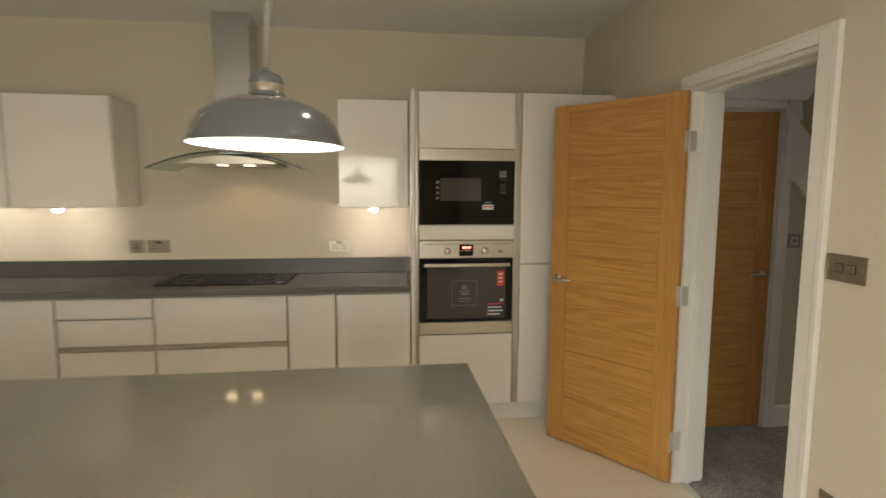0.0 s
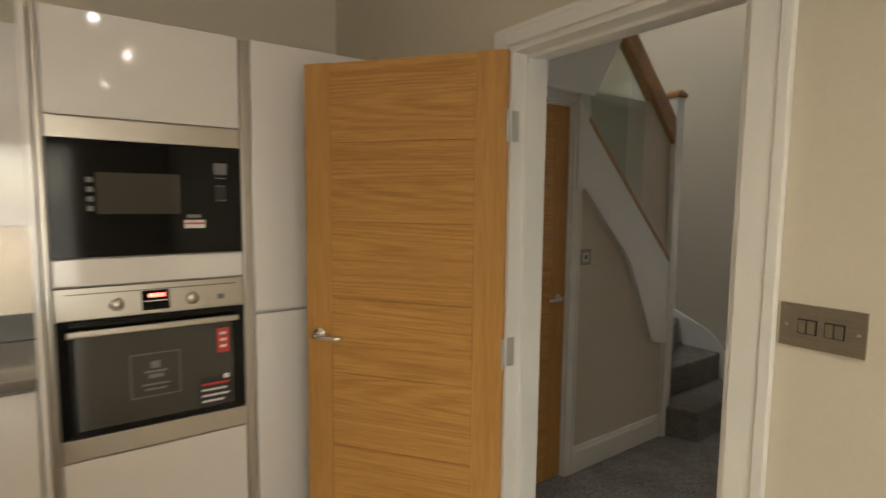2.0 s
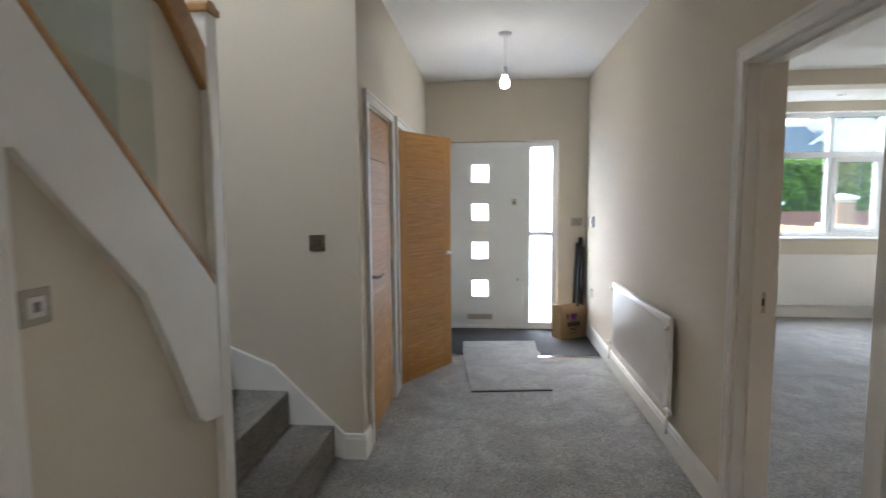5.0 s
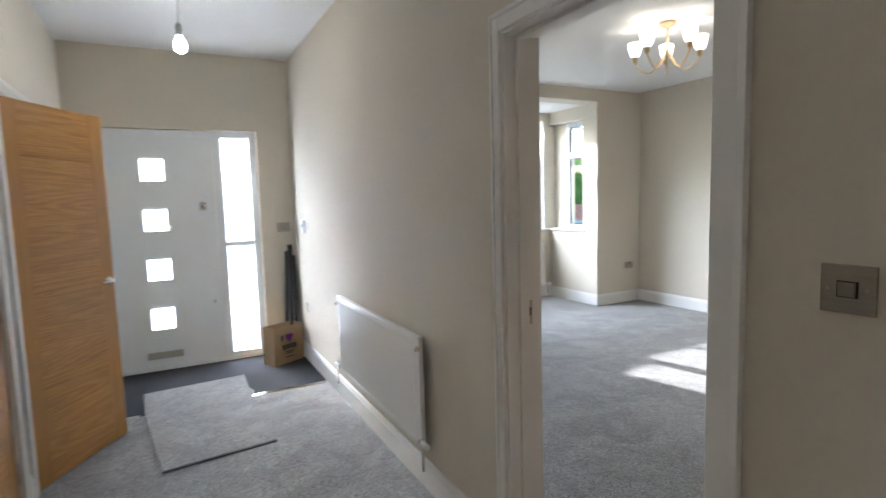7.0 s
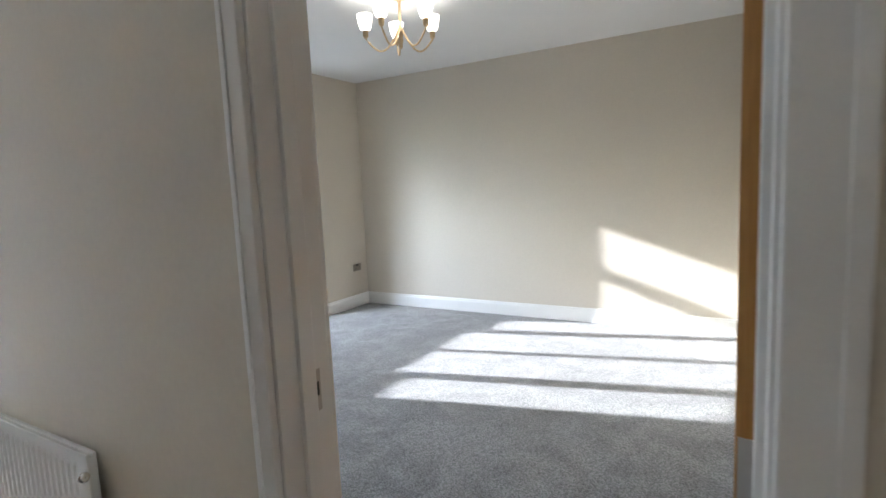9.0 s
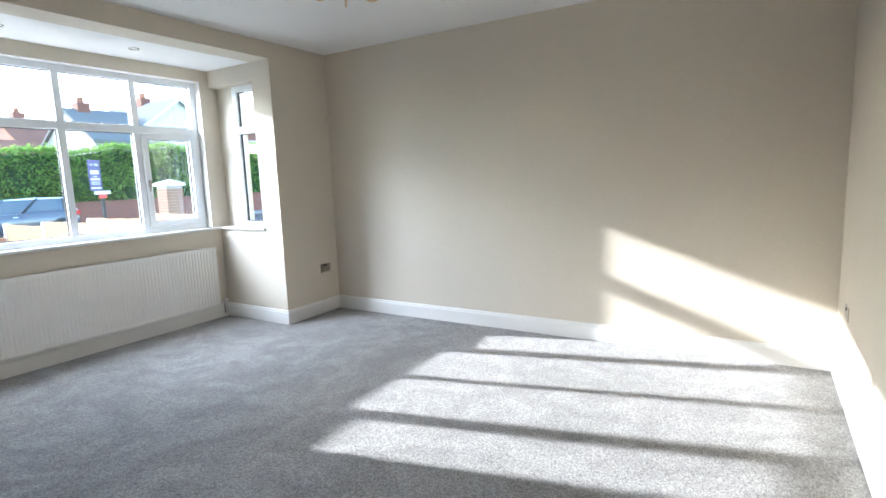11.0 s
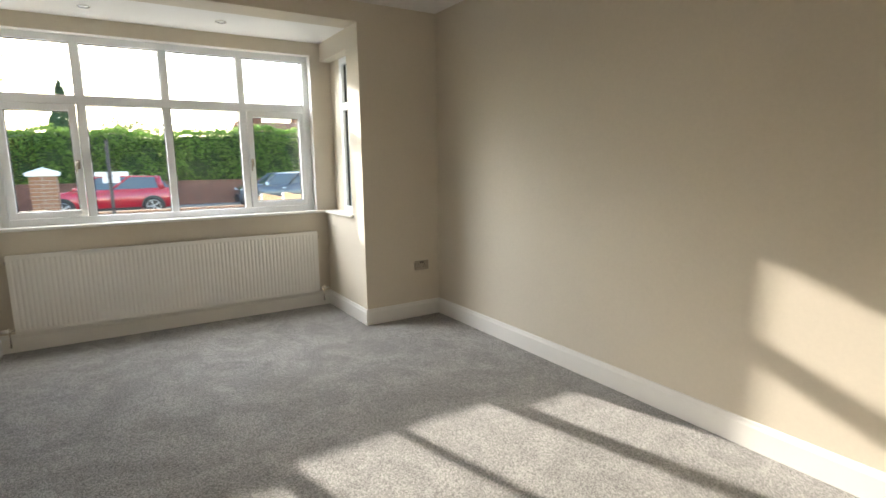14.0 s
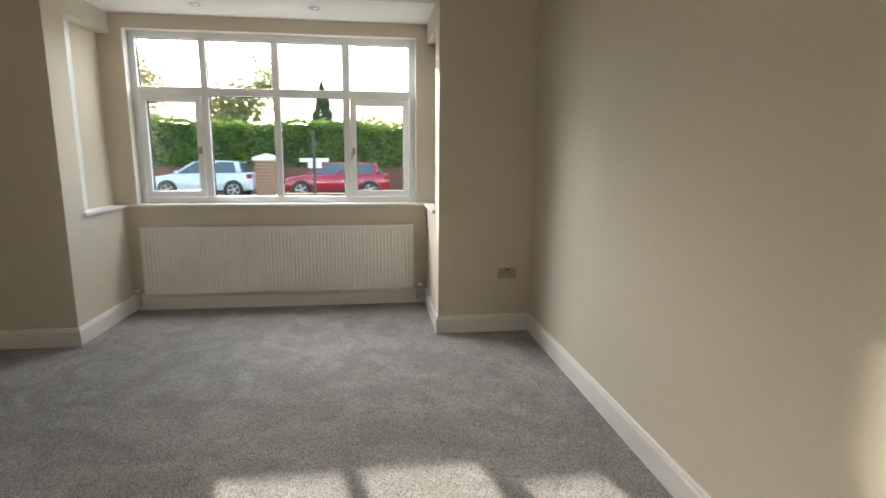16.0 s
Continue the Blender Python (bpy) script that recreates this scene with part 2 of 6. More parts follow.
M_SHADE_LIT = glowing("lit_opal_glass", (1.0, 0.86, 0.66), 0.6)
M_DISPLAY = glowing("red_display", (1.0, 0.05, 0.03), 2.5)
M_CORD = material("grey_flex", (0.35, 0.34, 0.32), 0.6)

# ---- building blocks ----


def box(x0, x1, y0, y1, z0, z1, bevel=0.0, bm=None):
    """A block, added to bm or in a bmesh of its own."""
    own = bmesh.new()
    bmesh.ops.create_cube(own, size=1.0)
    bmesh.ops.scale(own, vec=(x1 - x0, y1 - y0, z1 - z0), verts=own.verts)
    bmesh.ops.translate(own, vec=((x0 + x1) / 2, (y0 + y1) / 2, (z0 + z1) / 2), verts=own.verts)
    if bevel:
        bmesh.ops.bevel(own, geom=own.edges[:], offset=bevel, segments=2, affect="EDGES", profile=0.6)
    if bm is None:
        return own
    joined(bm, own)
    return bm


def joined(bm, other):
    data = bpy.data.meshes.new("joint")
    other.to_mesh(data)
    other.free()
    bm.from_mesh(data)
    bpy.data.meshes.remove(data)
    return bm


def prism(points, axis, a0, a1, bevel=0.0):
    """A polygon of two coordinates, drawn out along the third axis ("x", "y" or "z") from a0 to a1."""
    bm = bmesh.new()

    def at(p, a):
        return {"x": (a, p[0], p[1]), "y": (p[0], a, p[1]), "z": (p[0], p[1], a)}[axis]

    low, high = [bm.verts.new(at(p, a0)) for p in points], [bm.verts.new(at(p, a1)) for p in points]
    bm.faces.new(low)
    bm.faces.new(high)
    for n in range(len(points)):
        k = (n + 1) % len(points)
        bm.faces.new((low[n], low[k], high[k], high[n]))
    bmesh.ops.recalc_face_normals(bm, faces=bm.faces)
    if bevel:
        bmesh.ops.bevel(bm, geom=bm.edges[:], offset=bevel, segments=2, affect="EDGES", profile=0.6)
    return bm


def lathe(profile, seg=32, shut=False):
    """A body of revolution round z, from (radius, height) pairs."""
    bm = bmesh.new()
    rings = []
    for r, z in profile:
        rings.append([bm.verts.new((r * math.cos(2 * math.pi * n / seg), r * math.sin(2 * math.pi * n / seg), z)) for n in range(seg)])
    for a, b in zip(rings, rings[1:]):
        for n in range(seg):
            bm.faces.new((a[n], a[(n + 1) % seg], b[(n + 1) % seg], b[n]))
    if shut:
        bm.faces.new(rings[0])
        bm.faces.new(rings[-1])
    bmesh.ops.recalc_face_normals(bm, faces=bm.faces)
    for f in bm.faces:
        f.smooth = True
    return bm


def tube(points, r, seg=10):
    """A round bar along a line of points."""
    bm = bmesh.new()
    pts = [Vector(p) for p in points]
    rings = []
    for n, p in enumerate(pts):
        way = (pts[min(n + 1, len(pts) - 1)] - pts[max(n - 1, 0)]).normalized()
        side = way.cross(Vector((0.31, 0.17, 0.93)) if abs(way.z) < 0.9 else Vector((1, 0, 0))).normalized()
        up = way.cross(side)
        rad = r[n] if isinstance(r, (list, tuple)) else r
        rings.append([bm.verts.new(p + rad * (math.cos(2 * math.pi * k / seg) * side + math.sin(2 * math.pi * k / seg) * up)) for k in range(seg)])
    for a, b in zip(rings, rings[1:]):
        for k in range(seg):
            bm.faces.new((a[k], a[(k + 1) % seg], b[(k + 1) % seg], b[k]))
    bm.faces.new(rings[0])
    bm.faces.new(rings[-1])
    bmesh.ops.recalc_face_normals(bm, faces=bm.faces)
    for f in bm.faces:
        f.smooth = len(f.verts) == 4
    return bm


def mesh_of(name, bm, mat):
    data = bpy.data.meshes.new(name)
    bm.to_mesh(data)
    bm.free()
    data.materials.append(mat)
    return data


def part(name, bm, mat, parent, label=""):
    ob = new(name, mesh_of(name, bm, mat))
    ob.parent = parent
    return tagged(ob, label=label)


def part_like(name, data, parent, m=None):
    """One more piece on mesh data that other pieces share."""
    ob = new(name, data)
    ob.parent = parent
    if m is not None:
        ob.matrix_basis = m
    return ob


def thing(name, m, label, category, group="", kind=""):
    ob = new(name)
    ob.empty_display_size = 0.1
    ob.matrix_basis = m
    return tagged(ob, label, category, group, kind)


def structure(name, bm, mat, label, category):
    return tagged(new(name, mesh_of(name, bm, mat)), label, category, "", "structure")


def wall(name, along, c0, c1, a0, a1, z0, z1, openings=(), mat=None, label="cream painted plaster wall"):
    """A wall along x or y, c0 to c1 thick, with openings (start, end, bottom, top) that go through it."""
    bm = bmesh.new()

    def block(s, e, b, t):
        if e - s > 1e-4 and t - b > 1e-4:
            if along == "x":
                box(s, e, c0, c1, b, t, bm=bm)
            else:
                box(c0, c1, s, e, b, t, bm=bm)

    at = a0
    for s, e, b, t in sorted(openings):
        block(at, s, z0, z1)
        block(s, e, z0, b)
        block(s, e, t, z1)
        at = e
    block(at, a1, z0, z1)
    return structure(name, bm, mat or M_WALL, label, "wall")


SK_H = 0.145


def skirting(name, points, side):
    """A skirting board along a line of floor points; side 1 or -1: to which hand of the line it stands out."""
    bm = bmesh.new()
    prof = [(0, 0), (0.018, 0), (0.018, SK_H - 0.03), (0.013, SK_H - 0.018), (0.011, SK_H - 0.005), (0.006, SK_H), (0, SK_H)]
    pts = [Vector((*p, 0)) for p in points]
    ways = [(b - a).normalized() for a, b in zip(pts, pts[1:])]
    rows = []
    for n, p in enumerate(pts):
        w0, w1 = ways[max(n - 1, 0)], ways[min(n, len(ways) - 1)]
        n0, n1 = Vector((-w0.y, w0.x, 0)) * side, Vector((-w1.y, w1.x, 0)) * side
        out = (n0 + n1).normalized()
        out = out / max(0.3, out.dot(n0))
        rows.append([bm.verts.new(p + out * d + Vector((0, 0, h + 0.001))) for d, h in prof])
    for a, b in zip(rows, rows[1:]):
        for k in range(len(prof)):
            bm.faces.new((a[k], a[(k + 1) % len(prof)], b[(k + 1) % len(prof)], b[k]))
    bm.faces.new(rows[0])
    bm.faces.new(rows[-1])
    bmesh.ops.recalc_face_normals(bm, faces=bm.faces)
    return structure(name, bm, M_WHITE, "white painted moulded skirting board along the wall", "skirting board")


def door_frame(name, along, c0, c1, a0, a1, top, arch=0.07, plain=False, low=None, high=None, g=0.0072):
    """The lining, stops and architraves of an opening through a wall c0 to c1 thick."""
    bm = bmesh.new()
    t, e = 0.024, 0.018
    low, high = low or arch, high or arch

    def put(s0, s1, d0, d1, b, h, bevel=0.003):
        if along == "x":
            box(s0, s1, d0, d1, b, h, bevel, bm)
        else:
            box(d0, d1, s0, s1, b, h, bevel, bm)

    put(a0 - t, a0, c0 + 0.001, c1 - 0.001, 0.0, top + t)
    put(a1, a1 + t, c0 + 0.001, c1 - 0.001, 0.0, top + t)
    put(a0 + 0.001, a1 - 0.001, c0 + 0.001, c1 - 0.001, top, top + t)
    mid = (c0 + c1) / 2
    put(a0 - 0.001, a0 + 0.012, mid - 0.02, mid + 0.02, 0.0, top - 0.001)
    put(a1 - 0.012, a1 + 0.001, mid - 0.02, mid + 0.02, 0.0, top - 0.001)
    put(a0 + 0.013, a1 - 0.013, mid - 0.02, mid + 0.02, top - 0.012, top + 0.001)
    for face, out in ((c0, -1), (c1, 1)):
        d0, d1 = sorted((face, face + out * e))
        q0, q1 = sorted((face + out * e * 0.8, face + out * (e + 0.004)))
        put(a0 - g - low, a0 - g, d0, d1, 0.0, top + g + arch, 0.004)
        put(a1 + g, a1 + g + high, d0, d1, 0.0, top + g + arch, 0.004)
        put(a0 - g + 0.0005, a1 + g - 0.0005, d0, d1, top + g, top + g + arch - 0.0005, 0.004)
        put(a0 - g - low, a0 - g - low * 0.72, q0, q1, 0.0, top + g + arch, 0.003)
        if not (plain and out < 0):
            put(a1 + g + high * 0.72, a1 + g + high, q0, q1, 0.0, top + g + arch, 0.003)
        put(a0 - g - low * 0.7, a1 + g + high * 0.7, q0, q1, top + g + arch * 0.72, top + g + arch - 0.001, 0.003)
    return structure(name, bm, M_WHITE, "white painted door lining and architrave", "door frame")


def lever_handle(parent, x, z, y, out, way):
    """A chrome lever on a round rose: out is the side of the leaf (+1 or -1), way the hand that the lever points to."""
    h = part("handle", joined(transformed(lathe([(0.0, 0.0), (0.025, 0.0), (0.026, 0.006), (0.022, 0.009), (0.011, 0.010), (0.010, 0.045), (0.0, 0.046)], 24), pose(x, y, z, -90 * out, 0, 0)),
             tube([(x, y + out * 0.040, z), (x + way * 0.025, y + out * 0.050, z), (x + way * 0.07, y + out * 0.052, z - 0.001), (x + way * 0.118, y + out * 0.050, z + 0.002)], [0.010, 0.0095, 0.0085, 0.0075], 12)), M_CHROME, parent, "chrome lever handle")
    return h


def transformed(bm, m):
    bmesh.ops.transform(bm, matrix=m, verts=bm.verts)
    return bm


def oak_door(width, m, label, name="interior_door", height=1.981, handle_end=1, hinge_face=1):
    """A boarded oak door. Hinge edge at x = 0, leaf along +x, faces at y = 0 and y = 0.044."""
    d = thing(name, m, label, "door", "boarded oak doors", "structure")
    st, th, n = 0.105, 0.044, 7
    part("core", box(0.004, width - 0.004, 0.006, th - 0.006, 0.004, height - 0.004), M_OAK_H, d)
    part("stile", box(0, st, 0, th, 0, height, 0.0004), M_OAK_V, d)
    part("stile", box(width - st, width, 0, th, 0, height, 0.0006), M_OAK_V, d)
    hp = height / n
    plank = mesh_of("plank", box(st + 0.0006, width - st - 0.0006, 0.0006, th - 0.0006, 0.0014, hp - 0.0014, 0.0022), M_OAK_H)
    for k in range(n):
        part_like("plank", plank, d, pose(0, 0, hp * k))
    x = width - 0.055 if handle_end > 0 else 0.055
    lever_handle(d, x, 0.99, 0.0, -1, -1 if handle_end > 0 else 1)
    lever_handle(d, x, 0.99, th, 1, -1 if handle_end > 0 else 1)
    yk = 0.0 if hinge_face < 0 else th
    for z in (0.22, 0.98, 1.74):
        bm = box(-0.002, 0.0005, 0.008, th - 0.004, z - 0.05, z + 0.05)
        joined(bm, tube([(-0.003, yk + hinge_face * 0.004, z - 0.051), (-0.003, yk + hinge_face * 0.004, z + 0.051)], 0.006, 10))
        part("hinge", bm, M_HINGE, d, "steel butt hinge")
    part("latch", box(width - 0.001, width + 0.0015, 0.010, th - 0.010, 0.92, 1.08), M_STEEL, d, "steel latch plate")
    return d


def wall_plate(m, gangs, width, name, label, kind="switch"):
    """A metal wall plate in its local xz plane, facing -y: rocker switches or sockets."""
    p = thing(name, m, label, "socket" if kind == "socket" else "switch")
    h = 0.088
    part("plate", box(-width / 2, width / 2, -0.006, 0.0, -h / 2, h / 2, 0.002), M_PLATE, p)
    for s in (-1, 1):
        part("screw", transformed(lathe([(0.0, 0.0), (0.0035, 0.0), (0.003, 0.0012), (0.0, 0.0013)], 12), pose(s * (width / 2 - 0.013), -0.006, 0, 90, 0, 0)), M_STEEL, p)
    if kind == "switch":
        for g in range(gangs):
            x = (g - (gangs - 1) / 2) * 0.046
            part("surround", box(x - 0.017, x + 0.017, -0.0075, -0.005, -0.015, 0.015, 0.001), M_BLACK, p, "black switch surround")
            for s in ((-1, 1) if gangs > 1 else (0,)):
                wd = 0.0065 if gangs > 1 else 0.0135
                part("rocker", transformed(box(-wd, wd, -0.004, 0.004, -0.0125, 0.0125, 0.001), pose(x + s * 0.0078, -0.0085, 0, 6, 0, 0)), M_PLATE, p, "metal rocker")
    elif kind == "socket":
        for g in range(gangs):
            x = (g - (gangs - 1) / 2) * 0.062
            for q, w, hh in (((0, 0.006), 0.0035, 0.006), ((-0.011, -0.014), 0.0045, 0.003), ((0.011, -0.014), 0.0045, 0.003)):
                part("socket_hole", box(x + q[0] - w, x + q[0] + w, -0.0068, -0.005, q[1] - hh, q[1] + hh), M_BLACK, p)
            part("rocker", transformed(box(-0.006, 0.006, -0.003, 0.003, -0.009, 0.009, 0.001), pose(x * 0.32 if gangs > 1 else 0.0, -0.0075, 0.027, 6, 0, 0)), M_BLACK, p, "black rocker")
    else:
        part("inset", box(-0.025, 0.025, -0.0085, -0.005, -0.025, 0.025, 0.002), M_HINGE, p, "pale metal module")
        part("dial", box(-0.010, 0.010, -0.0105, -0.008, -0.012, 0.012, 0.002), M_GREYPRINT, p)
    return p


def radiator(length, height, m, label, depth=0.10):
    """A pressed-steel panel radiator: x along, back to the wall at y = 0, front at y = -depth, base at z = 0."""
    r = thing("radiator", m, label, "radiator")
    pitch, y = 0.0333, -depth
    n = int((length - 0.05) / pitch)
    x0 = (length - n * pitch) / 2
    bm = bmesh.new()
    low, high = 0.022, height - 0.022
    line = [(0, 0.0), (x0 - 0.004, 0.0)]
    for k in range(n):
        a = x0 + k * pitch
        line += [(a + 0.004, 0.0042), (a + 0.012, 0.0042), (a + 0.017, 0.0), (a + pitch - 0.004, 0.0)]
    line += [(length, 0.0)]
    rows = [[bm.verts.new((x, y + d * s, z)) for x, d in line] for z, s in ((0, 0), (low, 0), (low + 0.015, 1), (high - 0.015, 1), (high, 0), (height, 0))]
    for a, b in zip(rows, rows[1:]):
        for k in range(len(line) - 1):
            bm.faces.new((a[k], a[k + 1], b[k + 1], b[k]))
    bmesh.ops.recalc_face_normals(bm, faces=bm.faces)
    part("front_panel", bm, M_RAD, r)
    part("back_panel", box(0.01, length - 0.01, -0.040, -0.030, 0.01, height - 0.01, 0.003), M_RAD, r)
    for s in (0, 1):
        x = 0 if s == 0 else length - 0.012
        part("end_panel", box(x, x + 0.012, y + 0.001, -0.030, 0.0, height, 0.003), M_RAD, r)
    bm = bmesh.new()
    box(0, length, y, y + 0.010, height - 0.004, height + 0.008, 0.002, bm)
    box(0, length, -0.040, -0.030, height - 0.004, height + 0.008, 0.002, bm)
    for k in range(int(length / 0.024)):
        x = 0.012 + k * 0.024
        box(x, x + 0.011, y + 0.009, -0.039, height - 0.002, height + 0.004, bm=bm)
    part("top_grille", bm, M_RAD, r)
    for x, s in ((-0.002, -1), (length + 0.002, 1)):
        bm = tube([(x, -0.065, 0.035), (x + s * 0.035, -0.065, 0.035)], 0.010)
        joined(bm, tube([(x + s * 0.035, -0.065, 0.060), (x + s * 0.035, -0.065, -0.10)], 0.0075))
        part("valve", bm, M_CHROME, r, "chrome valve")
        part("valve_cap", tube([(x + s * 0.036, -0.065, 0.035), (x + s * 0.085, -0.065, 0.035)], [0.015, 0.013], 16), M_RAD, r, "white plastic valve cap")
    for s in (0, 1):
        part("end_plug", transformed(lathe([(0.0, 0.0), (0.014, 0.0), (0.013, 0.005), (0.006, 0.006), (0.0, 0.004)], 16), pose(length * s, -0.065, height - 0.045, 0, 90 if s else -90, 0)), M_CHROME, r)
    for q in (0.18, 0.82):
        part("bracket", box(length * q - 0.02, length * q + 0.02, -0.031, 0.0, height * 0.3, height * 0.75), M_STEEL, r)
    return r

# ---- the plan ----
KX, HX = 2.765, 2.93            # kitchen and hall faces of the wall between them
SY = 4.715                      # face of the wall under the stairs
HY0, HY1 = 2.595, 4.35          # hall faces
LX0, LX1, LY0, LY1 = 3.96, 8.49, -1.96, 2.45
CEIL, KCEIL, BAYC = 2.755, 2.61, 2.60
BX = 9.43                       # inner face of the bay's front wall
BY0, BY1 = -1.20, 1.51
FX = 8.57                       # inner face of the wall with the front door

structure("floor_kitchen", box(-3.3, 2.82, -1.7, 5.64, -0.12, 0.0), M_TILE, "cream gloss kitchen floor", "floor")
structure("floor_hall", box(2.824, 7.54, 2.52, 5.65, -0.12, 0.0), M_CARPET, "grey twist pile hall carpet", "carpet")
structure("floor_mat_well", box(7.544, 8.70, 2.50, 4.45, -0.12, -0.008), M_MAT, "dark coir matting inside the front door", "door mat")
structure("floor_living", box(3.86, 9.50, -2.05, 2.516, -0.12, 0.0), M_CARPET, "pale grey twist pile living room carpet", "carpet")
structure("ceiling_kitchen", box(-3.3, KX, -1.7, 5.64, KCEIL, KCEIL + 0.12), M_CEIL, "white painted kitchen ceiling", "ceiling")
bm = box(HX - 0.1, FX + 0.2, HY0 - 0.1, HY1, CEIL, CEIL + 0.2)
box(5.51, FX + 0.2, HY1, HY1 + 0.12, CEIL, CEIL + 0.2, bm=bm)
structure("ceiling_hall", bm, M_CEIL, "white painted hall ceiling, open at the stairwell", "ceiling")
structure("ceiling_living", box(LX0 - 0.1, LX1 + 0.26, LY0 - 0.1, LY1 + 0.05, CEIL, CEIL + 0.2), M_CEIL, "white painted living room ceiling", "ceiling")
structure("ceiling_bay", box(LX1 + 0.002, BX + 0.27, BY0 - 0.26, BY1 + 0.26, BAYC, BAYC + 0.14), M_CEIL, "white bay window ceiling with downlights", "ceiling")
structure("ceiling_stairwell", box(2.8, 5.65, HY1 - 0.1, 5.75, 5.1, 5.2), M_CEIL, "white ceiling over the stairwell", "ceiling")

wall("wall_kitchen_north", "x", 5.54, 5.64, -3.3, 2.90, 0, KCEIL + 0.1)
wall("wall_kitchen_west", "y", -3.4, -3.3, -1.8, 5.64, 0, KCEIL + 0.1)
wall("wall_kitchen_south", "x", -1.8, -1.7, -3.3, 2.90, 0, KCEIL + 0.1, [(-1.2, 1.6, 0.0, 2.1)])
wall("wall_kitchen_hall", "y", KX, HX, -1.7, 5.54, 0, 5.1, [(3.406, 4.179, 0.0, 2.009)])
wall("wall_hall_living", "x", LY1, HY0, HX, FX, 0, CEIL + 0.1, [(4.192, 5.04, 0.0, 2.024)])
wall("wall_living_west", "y", LX0 - 0.1, LX0, LY0 - 0.1, LY1, 0, CEIL + 0.1)
wall("wall_living_south", "x", LY0 - 0.12, LY0, LX0, LX1 + 0.26, 0, CEIL + 0.1)
wall("wall_living_front", "y", LX1, LX1 + 0.26, LY0, LY1 + 0.02, 0, CEIL + 0.1, [(BY0, BY1, 0.0, BAYC)])
wall("wall_hall_front", "y", FX, FX + 0.26, LY1 + 0.021, HY1 + 0.12, 0, CEIL + 0.1, [(2.90, 4.20, 0.0, 2.10)])
WIN_Y0, WIN_Y1, WIN_Z0, WIN_Z1 = -1.10, 1.41, 0.955, 2.485
wall("wall_bay_front", "y", BX, BX + 0.26, BY0 - 0.26, BY1 + 0.26, 0, BAYC, [(WIN_Y0, WIN_Y1, WIN_Z0, WIN_Z1)])
wall("wall_bay_south", "x", BY0 - 0.26, BY0, LX1 + 0.26, BX, 0, BAYC, [(8.752, BX, 0.955, 2.43)])
wall("wall_bay_north", "x", BY1, BY1 + 0.26, LX1 + 0.26, BX, 0, BAYC, [(8.752, BX, 0.955, 2.43)])
for name, x0, y0, y1 in (("wall_bay_panel_south", 9.196, BY0 - 0.26, BY0 - 0.10), ("wall_bay_panel_north", 9.016, BY1 + 0.10, BY1 + 0.26)):
    structure(name, box(x0, BX, y0, y1, 0.957, 2.428), M_WALL, "cream painted recessed panel beside the narrow window", "wall")
wall("wall_hall_north", "x", HY1, HY1 + 0.12, 5.51, FX, 0, CEIL + 0.1, [(5.691, 6.454, 0.0, 2.024), (6.651, 7.414, 0.0, 2.024)])
wall("wall_stair_east", "y", 5.51, 5.63, HY1 + 0.12, 5.75, 0, 5.1)
wall("wall_stair_north", "x", 5.65, 5.75, HX, 5.51, 0, 5.1)
wall("wall_stair_landing", "x", HY1 - 0.1, HY1, HX, 5.51, CEIL + 0.2, 5.1)
wall("wall_under_stairs", "x", SY, SY + 0.08, HX, 4.62, 0, 2.09, [(3.036, 3.724, 0.0, 2.024)])
# the small room behind the half-open door
wall("wall_closet_east", "y", 7.42, 7.52, HY1 + 0.12, 5.6, 0, CEIL)
wall("wall_closet_west", "y", 6.50, 6.60, HY1 + 0.12, 5.6, 0, CEIL)
wall("wall_closet_north", "x", 5.6, 5.7, 6.5, 7.52, 0, CEIL)
structure("floor_closet", box(5.635, 7.54, 4.456, 5.65, -0.12, -0.004), M_CARPET, "grey carpet in a small dark room", "carpet")
structure("ceiling_closet", box(6.5, 7.52, 4.47, 5.7, CEIL, CEIL + 0.1), M_CEIL, "white ceiling of a small room", "ceiling")

door_frame("trim_kitchen_door", "y", KX, HX, 3.43, 4.155, 1.985, arch=0.056, plain=True, low=0.085, high=0.055, g=0.018)
door_frame("trim_living_door", "x", LY1, HY0, 4.216, 5.016, 2.0, arch=0.066, low=0.078, high=0.05)
door_frame("trim_hall_door", "x", HY1, HY1 + 0.12, 5.715, 6.43, 2.0)
door_frame("trim_closet_door", "x", HY1, HY1 + 0.12, 6.675, 7.39, 2.0)
door_frame("trim_cupboard_door", "x", SY, SY + 0.08, 3.06, 3.70, 2.0)

skirting("baseboard_hall_south", [(FX, HY0), (5.075, HY0)], -1)
skirting("baseboard_hall_west", [(4.12, HY0), (HX, HY0), (HX, 3.318)], -1)
skirting("baseboard_hall_east", [(FX, 2.89), (FX, HY0 + 0.019)], 1)
skirting("baseboard_hall_north", [(FX - 0.02, HY1), (7.47, HY1)], 1)
skirting("baseboard_between_doors", [(6.595, HY1), (6.51, HY1)], 1)
skirting("baseboard_hall_corner", [(5.636, HY1), (5.51, HY1), (5.51, 4.46)], 1)
skirting("baseboard_under_stairs", [(4.608, SY), (3.78, SY)], 1)
skirting("baseboard_living", [(4.12, LY1), (LX0, LY1), (LX0, LY0), (LX1, LY0), (LX1, BY0), (BX, BY0), (BX, BY1), (LX1, BY1), (LX1, LY1), (5.075, LY1)], 1)
skirting("baseboard_kitchen_east", [(KX, 3.318), (KX, -1.7)], -1)

